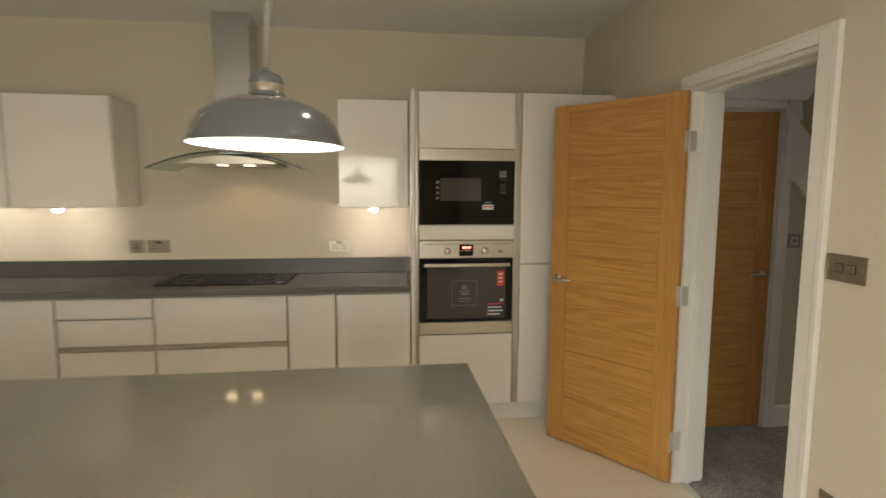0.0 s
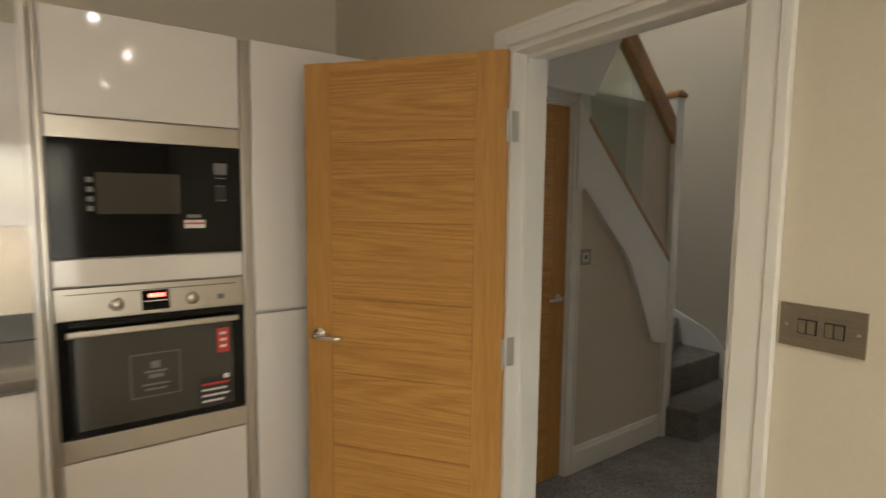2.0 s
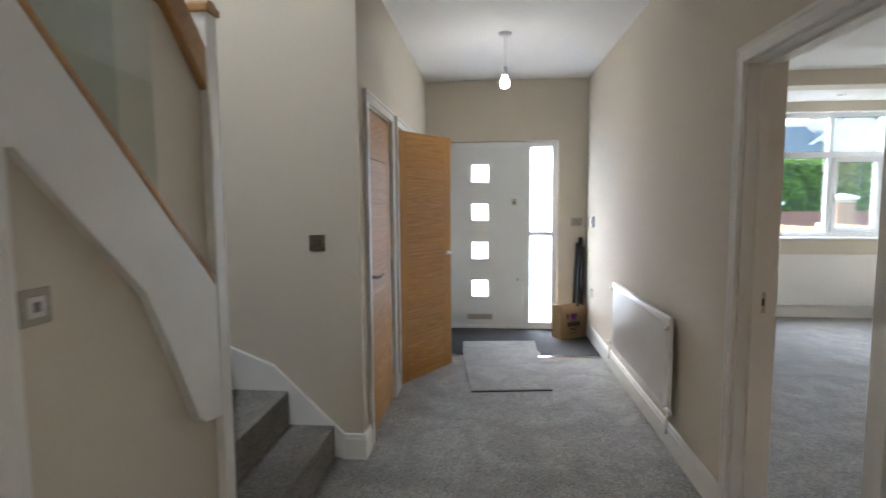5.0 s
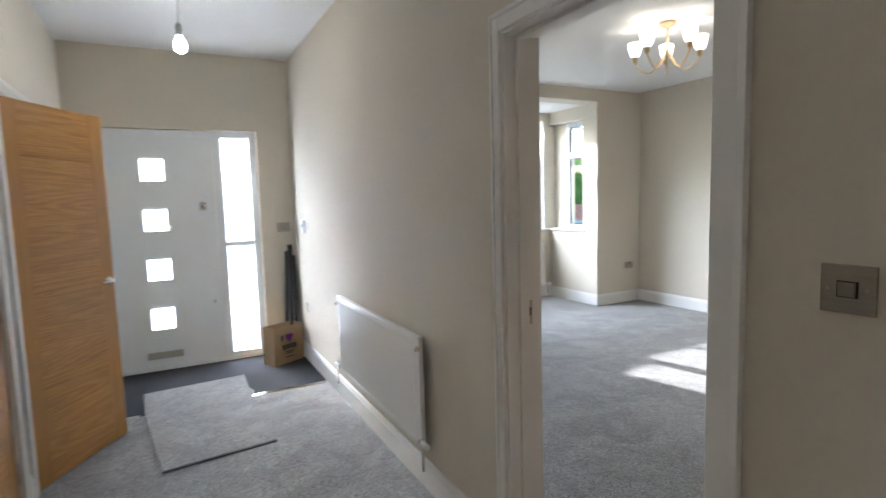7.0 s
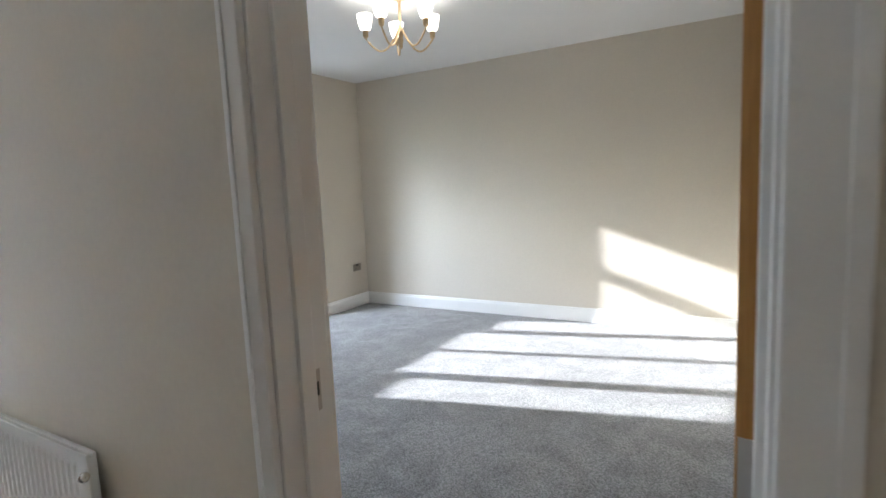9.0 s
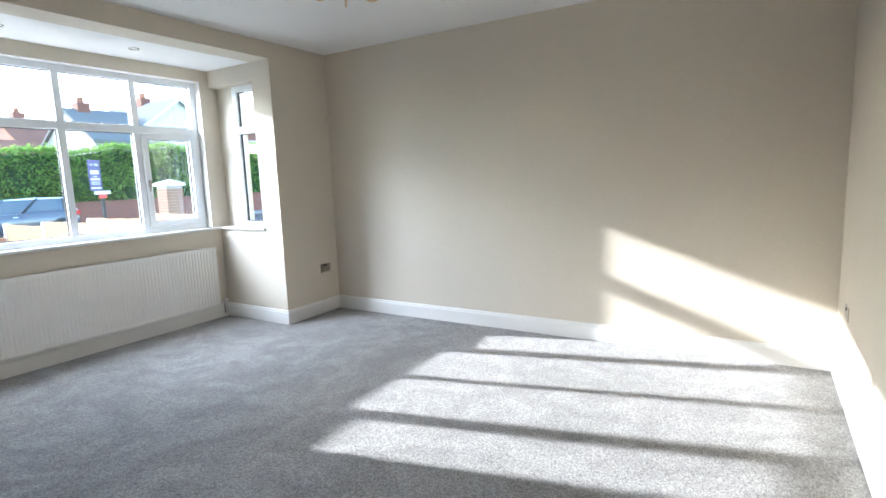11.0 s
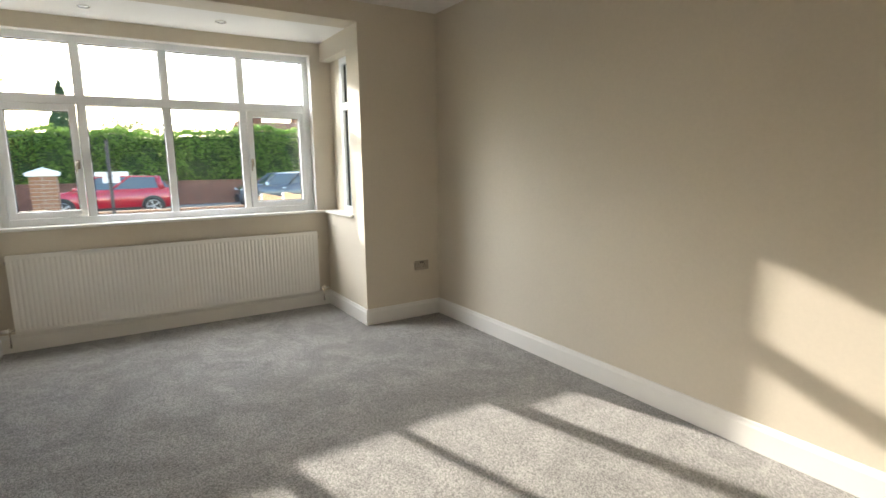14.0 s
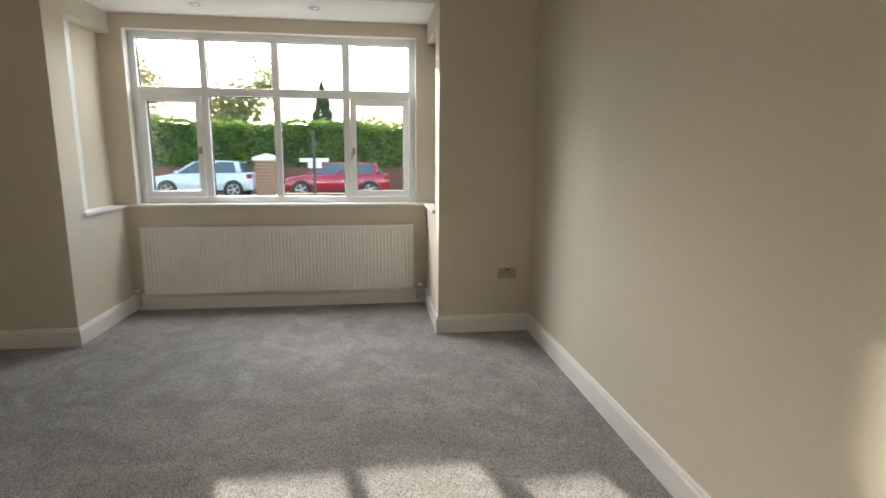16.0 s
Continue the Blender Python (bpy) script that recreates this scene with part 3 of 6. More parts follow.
# metal strips where the carpet meets the matting
for y0, y1 in ((2.62, 3.19), (3.93, 4.33)):
    structure("threshold_strip", prism([(7.515, 0.0), (7.565, 0.0), (7.555, 0.006), (7.525, 0.006)], "y", y0, y1), M_CHROME, "bright metal carpet edge strip", "carpet strip")
structure("threshold_kitchen", prism([(2.80, 0.0), (2.85, 0.0), (2.84, 0.005), (2.81, 0.005)], "y", 3.448, 4.14), M_CHROME, "bright metal threshold strip in the doorway", "threshold strip")

# ---- doors ----
kd = oak_door(0.750, pose(KX - 0.026, 4.147, 0.008, 0, 0, 127.0) @ pose(0, -0.044, 0), "oak boarded interior door standing open into the kitchen", "kitchen_door", hinge_face=1)
oak_door(0.780, pose(4.207, LY1 - 0.022, 0.008, 0, 0, -97.0), "oak boarded interior door opened back into the living room", "living_room_door", hinge_face=-1)
oak_door(0.711, pose(6.428, HY1 + 0.052, 0.008, 0, 0, 180), "closed oak boarded interior door off the hall", "hall_door")
oak_door(0.700, pose(6.679, HY1 - 0.004, 0.008, 0, 0, -31.0) @ pose(0, 0, 0), "oak boarded interior door standing ajar into the hall", "closet_door", hinge_face=-1)
oak_door(0.634, pose(3.063, SY + 0.010, 0.008), "oak boarded cupboard door under the stairs", "cupboard_door")
for z in (0.228, 0.988, 1.748):
    leaf = part("hinge_leaf", box(KX + 0.002, KX + 0.034, 4.1525, 4.1545, z - 0.05, z + 0.05), M_HINGE, kd, "steel hinge leaf on the lining")
    leaf.matrix_parent_inverse = kd.matrix_basis.inverted()
plate = thing("strike_plate", pose(5.0155, LY1 + 0.045, 1.01), "small steel strike plate let into the door lining", "strike plate")
part("plate", box(-0.0015, 0.0005, -0.012, 0.012, -0.045, 0.045), M_STEEL, plate)
part("latch_hole", box(-0.002, 0.0003, -0.007, 0.007, -0.012, 0.018), M_BLACK, plate, "dark latch hole")


def film(x, y0, y1, z0, z1):
    """One sheet of obscured glass, facing into the hall."""
    bm = bmesh.new()
    bm.faces.new([bm.verts.new(p) for p in ((x, y0, z0), (x, y0, z1), (x, y1, z1), (x, y1, z0))])
    return bm


def front_door():
    """The white front door and its sidelight, seen from inside: local y along the wall, x out of the room."""
    d = thing("door_front", pose(FX + 0.045, 0, 0), "white front door with four square frosted lights and a glazed sidelight", "front door", "", "structure")
    y0, y1, top = 2.905, 4.195, 2.095
    bm = bmesh.new()
    for a, b, c, e in ((y0, y0 + 0.06, 0.0, top), (y1 - 0.06, y1, 0.0, top), (y0 + 0.06, y1 - 0.06, top - 0.055, top), (3.20, 3.275, 0.03, top - 0.055), (y0 + 0.06, y1 - 0.06, 0.0, 0.035)):
        box(0, 0.07, a, b, c, e, 0.004, bm)
    for a, b, c, e in ((y0 + 0.06, 3.20, 1.06, 1.105), (y0 + 0.06, 3.20, 0.035, 0.075)):
        box(0.004, 0.066, a, b, c, e, 0.004, bm)
    part("frame", bm, M_UPVC, d)
    lights = [(3.665, 3.85, 0.365 + 0.432 * k, 0.555 + 0.432 * k) for k in range(4)]
    bm = bmesh.new()
    ya, yb, za, zb = 3.272, 4.138, 0.033, 2.043
    box(0.012, 0.056, ya, lights[0][0], za, zb, bm=bm)
    box(0.012, 0.056, lights[0][1], yb, za, zb, bm=bm)
    at = za
    for a, b, c, e in lights:
        box(0.012, 0.056, a, b, at, c, bm=bm)
        at = e
    box(0.012, 0.056, lights[0][0], lights[0][1], at, zb, bm=bm)
    leaf = part("leaf", bm, M_UPVC, d)
    for a, b, c, e in lights:
        bm = bmesh.new()
        w = 0.018
        for s in ((a - w, a + 0.004, c - w, e + w), (b - 0.004, b + w, c - w, e + w), (a + 0.004, b - 0.004, c - w, c + 0.004), (a + 0.004, b - 0.004, e - 0.004, e + w)):
            box(0.004, 0.020, s[0], s[1], s[2], s[3], 0.003, bm)
        part("bead", bm, M_UPVC, leaf)
        part("pane", film(0.033, a, b, c, e), M_FROST, d, "bright frosted glass")
    for c, e in ((0.075, 1.06), (1.105, 2.04)):
        part("pane", film(0.033, y0 + 0.06, 3.20, c, e), M_FROST, d, "bright frosted glass")
    part("letter_plate", box(-0.002, 0.012, 3.62, 3.90, 0.105, 0.165, 0.004), M_STEEL, d, "brushed metal letter plate")
    part("letter_flap", box(-0.006, 0.0, 3.645, 3.875, 0.118, 0.152, 0.003), M_STEEL, d)
    part("lock", box(-0.012, 0.012, 3.355, 3.405, 1.40, 1.47, 0.006), M_STEEL, d, "steel night latch")
    part("lock_knob", transformed(lathe([(0.0, 0.0), (0.014, 0.0), (0.015, 0.02), (0.0, 0.022)], 16), pose(-0.012, 3.38, 1.435, 0, -90, 0)), M_CHROME, d)
    part("latch_box", box(0.0, 0.012, 3.36, 3.40, 1.50, 1.53, 0.003), M_UPVC, d)
    part("keyhole", box(0.008, 0.013, 3.325, 3.345, 0.55, 0.58, 0.002), M_STEEL, d)
    return d


front_door()

# ---- windows ----


def gasket(a, b, c, e, d0, d1, along="y"):
    """A dark glazing seal round a pane, 9 mm wide."""
    bm, w = bmesh.new(), 0.009
    for p in ((a, a + w, c, e), (b - w, b, c, e), (a + w, b - w, c, c + w), (a + w, b - w, e - w, e)):
        if along == "y":
            box(d0, d1, p[0], p[1], p[2], p[3], bm=bm)
        else:
            box(p[0], p[1], d0, d1, p[2], p[3], bm=bm)
    return bm


def bay_window():
    """The white front window of the bay: four bays, a transom, and two side-hung casements."""
    w = thing("window_bay_front", pose(BX + 0.085, 0, 0), "white four-light bay window with two opening casements", "window", "", "structure")
    y0, y1, z0, z1 = WIN_Y0, WIN_Y1, WIN_Z0, WIN_Z1
    cols = [(y0 + 0.062, -0.487), (-0.427, 0.143), (0.203, 0.765), (0.825, y1 - 0.062)]
    zt0, zt1 = 1.945, 2.015
    bm = bmesh.new()
    box(0, 0.07, y0, y0 + 0.062, z0, z1, 0.005, bm)
    box(0, 0.07, y1 - 0.062, y1, z0, z1, 0.005, bm)
    box(0.001, 0.069, y0 + 0.06, y1 - 0.06, z1 - 0.06, z1, 0.005, bm)
    box(0.001, 0.069, y0 + 0.06, y1 - 0.06, z0, z0 + 0.085, 0.005, bm)
    box(0.002, 0.068, y0 + 0.06, y1 - 0.06, zt0, zt1, 0.005, bm)
    for a, b in zip(cols, cols[1:]):
        box(0.003, 0.067, a[1], b[0], z0 + 0.08, z1 - 0.055, 0.005, bm)
    part("window_frame", bm, M_UPVC, w)
    for n, (a, b) in enumerate(cols):
        part("pane", box(0.036, 0.042, a - 0.004, b + 0.004, zt1 - 0.004, z1 - 0.056), M_GLASS, w).visible_shadow = False
        part("gasket", gasket(a - 0.002, b + 0.002, zt1 - 0.002, z1 - 0.058, 0.030, 0.048), M_BLACK, w, "dark glazing gasket")
        if n in (0, 3):
            s = 0.052
            bm = bmesh.new()
            la, lb, lc, le = a + 0.004, b - 0.004, z0 + 0.088, zt0 - 0.004
            box(-0.014, 0.055, la, la + s, lc, le, 0.005, bm)
            box(-0.014, 0.055, lb - s, lb, lc, le, 0.005, bm)
            box(-0.013, 0.054, la + s - 0.004, lb - s + 0.004, lc, lc + s, 0.005, bm)
            box(-0.013, 0.054, la + s - 0.004, lb - s + 0.004, le - s, le, 0.005, bm)
            sash = part("casement", bm, M_UPVC, w)
            part("pane", box(0.020, 0.026, la + s - 0.006, lb - s + 0.006, lc + s - 0.006, le - s + 0.006), M_GLASS, sash).visible_shadow = False
            part("gasket", gasket(la + s - 0.002, lb - s + 0.002, lc + s - 0.002, le - s + 0.002, 0.014, 0.034), M_BLACK, sash, "dark glazing gasket")
            yh = lb - s / 2 if n == 0 else la + s / 2
            bm = box(-0.024, -0.012, yh - 0.013, yh + 0.013, 1.43, 1.50, 0.004)
            joined(bm, tube([(-0.028, yh, 1.485), (-0.042, yh, 1.485), (-0.046, yh + 0.012, 1.45), (-0.044, yh + 0.016, 1.39)], [0.009, 0.009, 0.008, 0.006]))
            part("handle", bm, M_PLATE, sash, "dark metal window handle")
        else:
            part("pane", box(0.036, 0.042, a - 0.004, b + 0.004, z0 + 0.081, zt0 + 0.004), M_GLASS, w).visible_shadow = False
            part("gasket", gasket(a - 0.002, b + 0.002, z0 + 0.083, zt0 + 0.002, 0.030, 0.048), M_BLACK, w, "dark glazing gasket")
    return w


def side_window(y, out, label, x1):
    w = thing("window_bay_side", pose(0, y, 0), label, "window", "", "structure")
    x0, z0, z1 = 8.756, 0.96, 2.426
    bm = bmesh.new()
    a, b = sorted((out * 0.10, out * 0.17))
    for p in ((x0, x0 + 0.06, z0, z1), (x1 - 0.06, x1, z0, z1), (x0 + 0.055, x1 - 0.055, z0, z0 + 0.075), (x0 + 0.055, x1 - 0.055, z1 - 0.06, z1), (x0 + 0.055, x1 - 0.055, 1.945, 2.015)):
        box(p[0], p[1], a, b, p[2], p[3], 0.005, bm)
    part("window_frame", bm, M_UPVC, w)
    c, d = sorted((out * 0.132, out * 0.138))
    for e, g in ((z0 + 0.073, 1.947), (2.013, z1 - 0.058)):
        part("gasket", gasket(x0 + 0.058, x1 - 0.058, e, g, c - 0.007, d + 0.007, "x"), M_BLACK, w, "dark glazing gasket")
    part("pane", box(x0 + 0.055, x1 - 0.055, c, d, z0 + 0.07, 1.95), M_GLASS, w).visible_shadow = False
    part("pane", box(x0 + 0.055, x1 - 0.055, c, d, 2.01, z1 - 0.055), M_GLASS, w).visible_shadow = False
    return w


bay_window()
for name, y0, y1, z0, z1 in (("window_reveal_south", WIN_Y0, WIN_Y0 + 0.006, 0.984, WIN_Z1), ("window_reveal_north", WIN_Y1 - 0.006, WIN_Y1, 0.984, WIN_Z1), ("window_reveal_head", WIN_Y0 + 0.006, WIN_Y1 - 0.006, WIN_Z1 - 0.006, WIN_Z1)):
    structure(name, box(BX - 0.002, BX + 0.084, y0, y1, z0, z1), M_WHITE, "white painted window reveal", "window reveal")
side_window(BY0, -1, "narrow white two-light side window of the bay", 9.194)
side_window(BY1, 1, "narrow white two-light side window of the bay", 9.014)
bm = box(BX - 0.035, BX + 0.084, BY0 + 0.002, BY1 - 0.002, 0.957, 0.982, 0.006)
structure("window_sill_front", bm, M_WHITE, "white painted window board under the bay window", "window sill")
structure("window_sill_south", box(8.72, BX - 0.037, BY0 - 0.10, BY0 + 0.03, 0.957, 0.982, 0.006), M_WHITE, "white painted window board of the side window", "window sill")
structure("window_sill_north", box(8.72, BX - 0.037, BY1 - 0.03, BY1 + 0.10, 0.957, 0.982, 0.006), M_WHITE, "white painted window board of the side window", "window sill")


def patio_doors():
    w = thing("window_patio", pose(0, -1.75, 0), "white framed glazed patio doors behind the kitchen", "patio doors", "", "structure")
    bm = bmesh.new()
    for x0, x1 in ((-1.2, -1.12), (0.16, 0.24), (1.52, 1.6)):
        box(x0, x1, -0.03, 0.03, 0.0, 2.1, 0.004, bm)
    for z0, z1 in ((0.0, 0.08), (2.02, 2.1)):
        box(-1.12, 0.16, -0.03, 0.03, z0, z1, 0.004, bm)
        box(0.24, 1.52, -0.03, 0.03, z0, z1, 0.004, bm)
    part("frame", bm, M_UPVC, w)
    for x0, x1 in ((-1.12, 0.16), (0.24, 1.52)):
        part("pane", box(x0, x1, -0.003, 0.003, 0.08, 2.02), M_GLASS, w).visible_shadow = False


patio_doors()

# ---- stairs ----


def stairs():
    s = thing("staircase", pose(0, 0, 0), "carpeted stairs with white strings, oak handrail and glass balustrade", "stairs", "", "structure")
    rise = 0.195
    p1 = [(4.635, 4.712), (4.70, 4.535), (4.725, 4.51), (5.51, 4.515), (5.51, 4.82), (4.74, 4.80)]
    p2 = [(4.745, 4.765), (5.51, 4.775), (5.51, 5.18), (4.745, 4.80)]
    p3 = [(4.70, 4.80), (4.745, 4.78), (5.51, 5.12), (5.51, 5.65), (5.2, 5.65)]
    p4 = [(4.66, 4.80), (4.72, 4.80), (5.25, 5.65), (4.66, 5.65)]
    for n, p in enumerate((p1, p2, p3, p4)):
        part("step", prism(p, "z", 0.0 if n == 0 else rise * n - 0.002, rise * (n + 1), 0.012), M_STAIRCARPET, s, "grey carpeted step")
    for n in range(5, 12):
        x1 = 4.70 - (n - 5) * 0.215
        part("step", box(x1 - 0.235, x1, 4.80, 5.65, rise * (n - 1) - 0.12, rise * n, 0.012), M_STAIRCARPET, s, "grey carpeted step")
    face = [(3.725, 1.56), (3.79, 1.572), (4.205, 1.172), (4.33, 0.93), (4.452, 0.672), (4.50, 0.64), (4.609, 0.62), (4.609, 1.132), (3.83, 1.892), (3.80, 2.06), (3.725, 2.06)]
    part("string", prism(face, "y", SY - 0.030, SY + 0.03, 0.003), M_WHITE, s, "white painted string board")
    part("newel_post", box(4.610, 4.682, SY - 0.036, SY + 0.036, 0.0, 2.145, 0.006), M_WHITE, s, "white square newel post")
    part("newel_cap", joined(box(4.598, 4.694, SY - 0.048, SY + 0.048, 2.145, 2.172, 0.006), prism([(4.606, 2.172), (4.686, 2.172), (4.66, 2.19), (4.632, 2.19)], "y", SY - 0.04, SY + 0.04)), M_OAK_RAIL, s, "oak newel cap")
    part("base_rail", prism([(4.608, 1.135), (4.608, 1.165), (3.80, 1.955), (3.80, 1.922)], "y", SY - 0.032, SY + 0.032, 0.004), M_OAK_RAIL, s, "oak base rail")
    part("handrail", prism([(4.612, 1.86), (4.612, 2.02), (3.30, 3.32), (3.30, 3.16)], "y", SY - 0.032, SY + 0.032, 0.012), M_OAK_RAIL, s, "oak handrail")
    pane = part("glass_panel", prism([(0.35, 1.19), (0.35, 1.90), (-0.60, 2.84), (-0.60, 2.10)], "y", -0.005, 0.005), M_BALGLASS, s, "clear glass balustrade panel")
    pane.matrix_basis = pose(4.25, SY, 0, 0, 0, 3.5)
    # wall string on the far side
    part("wall_string", prism([(4.46, 0.0), (4.46, 0.150), (4.86, 0.535), (5.12, 0.640), (5.65, 0.86), (5.65, 0.3), (5.0, 0.2)], "x", 5.488, 5.509, 0.003), M_WHITE, s, "white painted wall string")
    return s


stairs()
structure("trim_bulkhead", prism([(HX, 2.052), (3.82, 2.052), (4.06, 2.43), (4.28, 2.78), (4.28, 2.9), (HX, 2.9)], "y", SY - 0.05, SY + 0.05, 0.003), M_WHITE, "white boxed bulkhead over the cupboard door", "bulkhead")

# ---- switches and sockets ----
wall_plate(pose(KX, 3.2475, 1.259, 0, 0, -90), 2, 0.147, "light_switch", "double brushed nickel light switch beside the kitchen door")
wall_plate(pose(KX, 3.20, 0.45, 0, 0, -90), 2, 0.147, "power_socket", "double brushed nickel socket low on the kitchen wall", "socket")
wall_plate(pose(3.945, HY0, 1.258, 0, 0, 180), 1, 0.088, "light_switch", "single brushed nickel light switch beside the living room door")
wall_plate(pose(5.51, 4.59, 1.225, 0, 0, -90), 1, 0.088, "light_switch", "brushed nickel light switch on the wall by the stairs")
wall_plate(pose(3.84, SY, 1.205, 0, 0, 0), 1, 0.088, "thermostat_plate", "small nickel control plate on the wall under the stairs", "module")
wall_plate(pose(LX1, -1.765, 0.49, 0, 0, -90), 2, 0.147, "power_socket", "double brushed nickel socket beside the bay", "socket")
wall_plate(pose(LX0, -1.53, 0.52, 0, 0, 90), 2, 0.147, "power_socket", "double brushed nickel socket on the end wall", "socket")
wall_plate(pose(FX, 2.70, 1.215, 0, 0, -90), 1, 0.12, "light_switch", "white and nickel switch beside the front door")
th = thing("thermostat", pose(8.15, HY0, 1.23, 0, 0, 180), "white wall thermostat in the hall corner", "thermostat")
part("case", box(-0.04, 0.04, -0.025, 0.0, -0.055, 0.055, 0.006), M_UPVC, th)
part("dial", transformed(lathe([(0.0, 0.0), (0.02, 0.0), (0.018, 0.008), (0.0, 0.009)], 20), pose(0, -0.025, 0.01, 90, 0, 0)), M_UPVC, th)
wall_plate(pose(8.18, HY0, 0.50, 0, 0, 180), 1, 0.088, "power_socket", "nickel socket low on the hall wall", "socket")

# ---- radiators ----
radiator(2.455, 0.615, pose(BX - 0.004, 1.39, 0.157, 0, 0, -90), "long white panel radiator under the bay window", 0.058)
radiator(1.34, 0.535, pose(7.02, HY0 + 0.001, 0.243, 0, 0, 180), "white panel radiator on the hall wall", 0.056)

# ---- kitchen ----
KF, KB = 4.962, 5.54            # front of the doors, face of the back wall


def door_panel(parent, x0, x1, z0, z1, name="door", y=KF, label=""):
    """A gloss slab front, 20 mm thick, with softened edges."""
    return part(name, box(x0 + 0.0015, x1 - 0.0015, y, y + 0.020, z0 + 0.0015, z1 - 0.0015, 0.003), M_GLOSS, parent, label)


def base_unit(x0, x1, fronts, label, channels=()):
    u = thing("base_unit", pose(0, 0, 0), label, "kitchen cabinet", "white gloss base units")
    part("carcass", box(x0 + 0.002, x1 - 0.002, KF + 0.024, KB - 0.002, 0.128, 0.880), M_CARCASS, u)
    for z0, z1 in fronts:
        door_panel(u, x0 + 0.004, x1 - 0.004, z0, z1, "door" if len(fronts) == 1 else "drawer_front")
    for z0, z1 in channels:
        part("grip_channel", prism([(KF + 0.003, z1 - 0.001), (KF + 0.022, z1 - 0.001), (KF + 0.022, z0 + 0.001), (KF + 0.010, z0 + 0.001)], "x", x0 + 0.002, x1 - 0.002), M_STEEL, u, "recessed metal grip channel")
    return u


base_unit(-1.20, -0.60, [(0.13, 0.872)], "white gloss handleless base cabinet under the worktop")
base_unit(-0.60, -0.06, [(0.755, 0.872), (0.588, 0.748), (0.13, 0.556)], "white gloss three-drawer base cabinet", [(0.557, 0.587)])
base_unit(-0.06, 0.71, [(0.588, 0.872), (0.13, 0.556)], "white gloss wide pan-drawer cabinet under the hob", [(0.557, 0.587)])
base_unit(0.71, 1.00, [(0.13, 0.872)], "narrow white gloss handleless base cabinet")
base_unit(1.00, 1.462, [(0.13, 0.872)], "white gloss handleless base cabinet beside the oven tower")
base_unit(-1.80, -1.20, [(0.13, 0.872)], "white gloss handleless base cabinet under the worktop")
base_unit(-2.40, -1.80, [(0.13, 0.872)], "white gloss handleless base cabinet under the worktop")
structure("plinth", box(-2.40, 2.76, KF + 0.055, KF + 0.073, 0.001, 0.126, 0.002), M_GLOSS, "white gloss plinth under the kitchen units", "plinth")

wt = thing("worktop", pose(0, 0, 0), "grey quartz worktop with dark upstand along the wall", "worktop")
part("slab", box(-2.42, 1.460, KF - 0.022, KB - 0.002, 0.884, 0.922, 0.004), M_QUARTZ, wt)
part("upstand", box(-2.42, 1.459, KB - 0.022, KB - 0.001, 0.923, 1.030, 0.002), M_UPSTAND, wt, "dark quartz upstand")

hob = thing("hob", pose(0.295, 5.30, 0.9222), "black glass induction hob set on the worktop", "hob")
part("glass", box(-0.395, 0.395, -0.215, 0.235, 0.0, 0.006, 0.002), M_BLACKGLASS, hob)
for x, y, r in ((-0.23, 0.09, 0.09), (0.23, 0.09, 0.075), (-0.23, -0.09, 0.075), (0.23, -0.09, 0.09)):
    part("ring", transformed(lathe([(r, 0.0), (r, 0.0005), (r - 0.003, 0.0005), (r - 0.003, 0.0)], 40), pose(x, y, 0.006)), M_GREYPRINT, hob, "printed cooking ring")
part("label", box(0.33, 0.36, -0.19, -0.175, 0.0061, 0.0068), M_STICKER, hob, "white sticker")


def wall_unit(x0, x1, z0, z1, label, doors):
    u = thing("wall_unit", pose(0, 0, 0), label, "kitchen cabinet", "white gloss wall units")
    part("carcass", box(x0, x1, 5.212, KB - 0.001, z0, z1, 0.002), M_GLOSS, u)
    w = (x1 - x0) / doors
    for k in range(doors):
        door_panel(u, x0 + w * k + 0.002, x0 + w * (k + 1) - 0.002, z0 - 0.004, z1, "door", 5.190)
    return u


wall_unit(1.012, 1.462, 1.402, 2.085, "white gloss wall cabinet beside the oven tower", 1)
wall_unit(-0.935, -0.335, 1.400, 2.072, "white gloss wall cabinet over the worktop", 1)
wall_unit(-1.54, -0.938, 1.400, 2.072, "white gloss wall cabinet over the worktop", 1)


def cabinet_light(x):
    c = thing("cabinet_light", pose(x, 5.315, 1.396), "small round steel light under a wall cabinet", "cabinet light")
    part("ring", lathe([(0.024, -0.012), (0.034, -0.012), (0.036, -0.002), (0.036, 0.0), (0.020, 0.0)], 28), M_STEEL, c)
    part("lens", lathe([(0.0, -0.032), (0.014, -0.030), (0.024, -0.022), (0.027, -0.011), (0.0, -0.010)], 24), M_BULB, c, "lit domed lens")
    lamp("cabinet_spot", "SPOT", 0.07, (1.0, 0.84, 0.62), look((x, 5.315, 1.355), (x, 5.34, 0.9)), spot=85, radius=0.02)


for x in (1.235, -0.735, -1.24):
    cabinet_light(x)


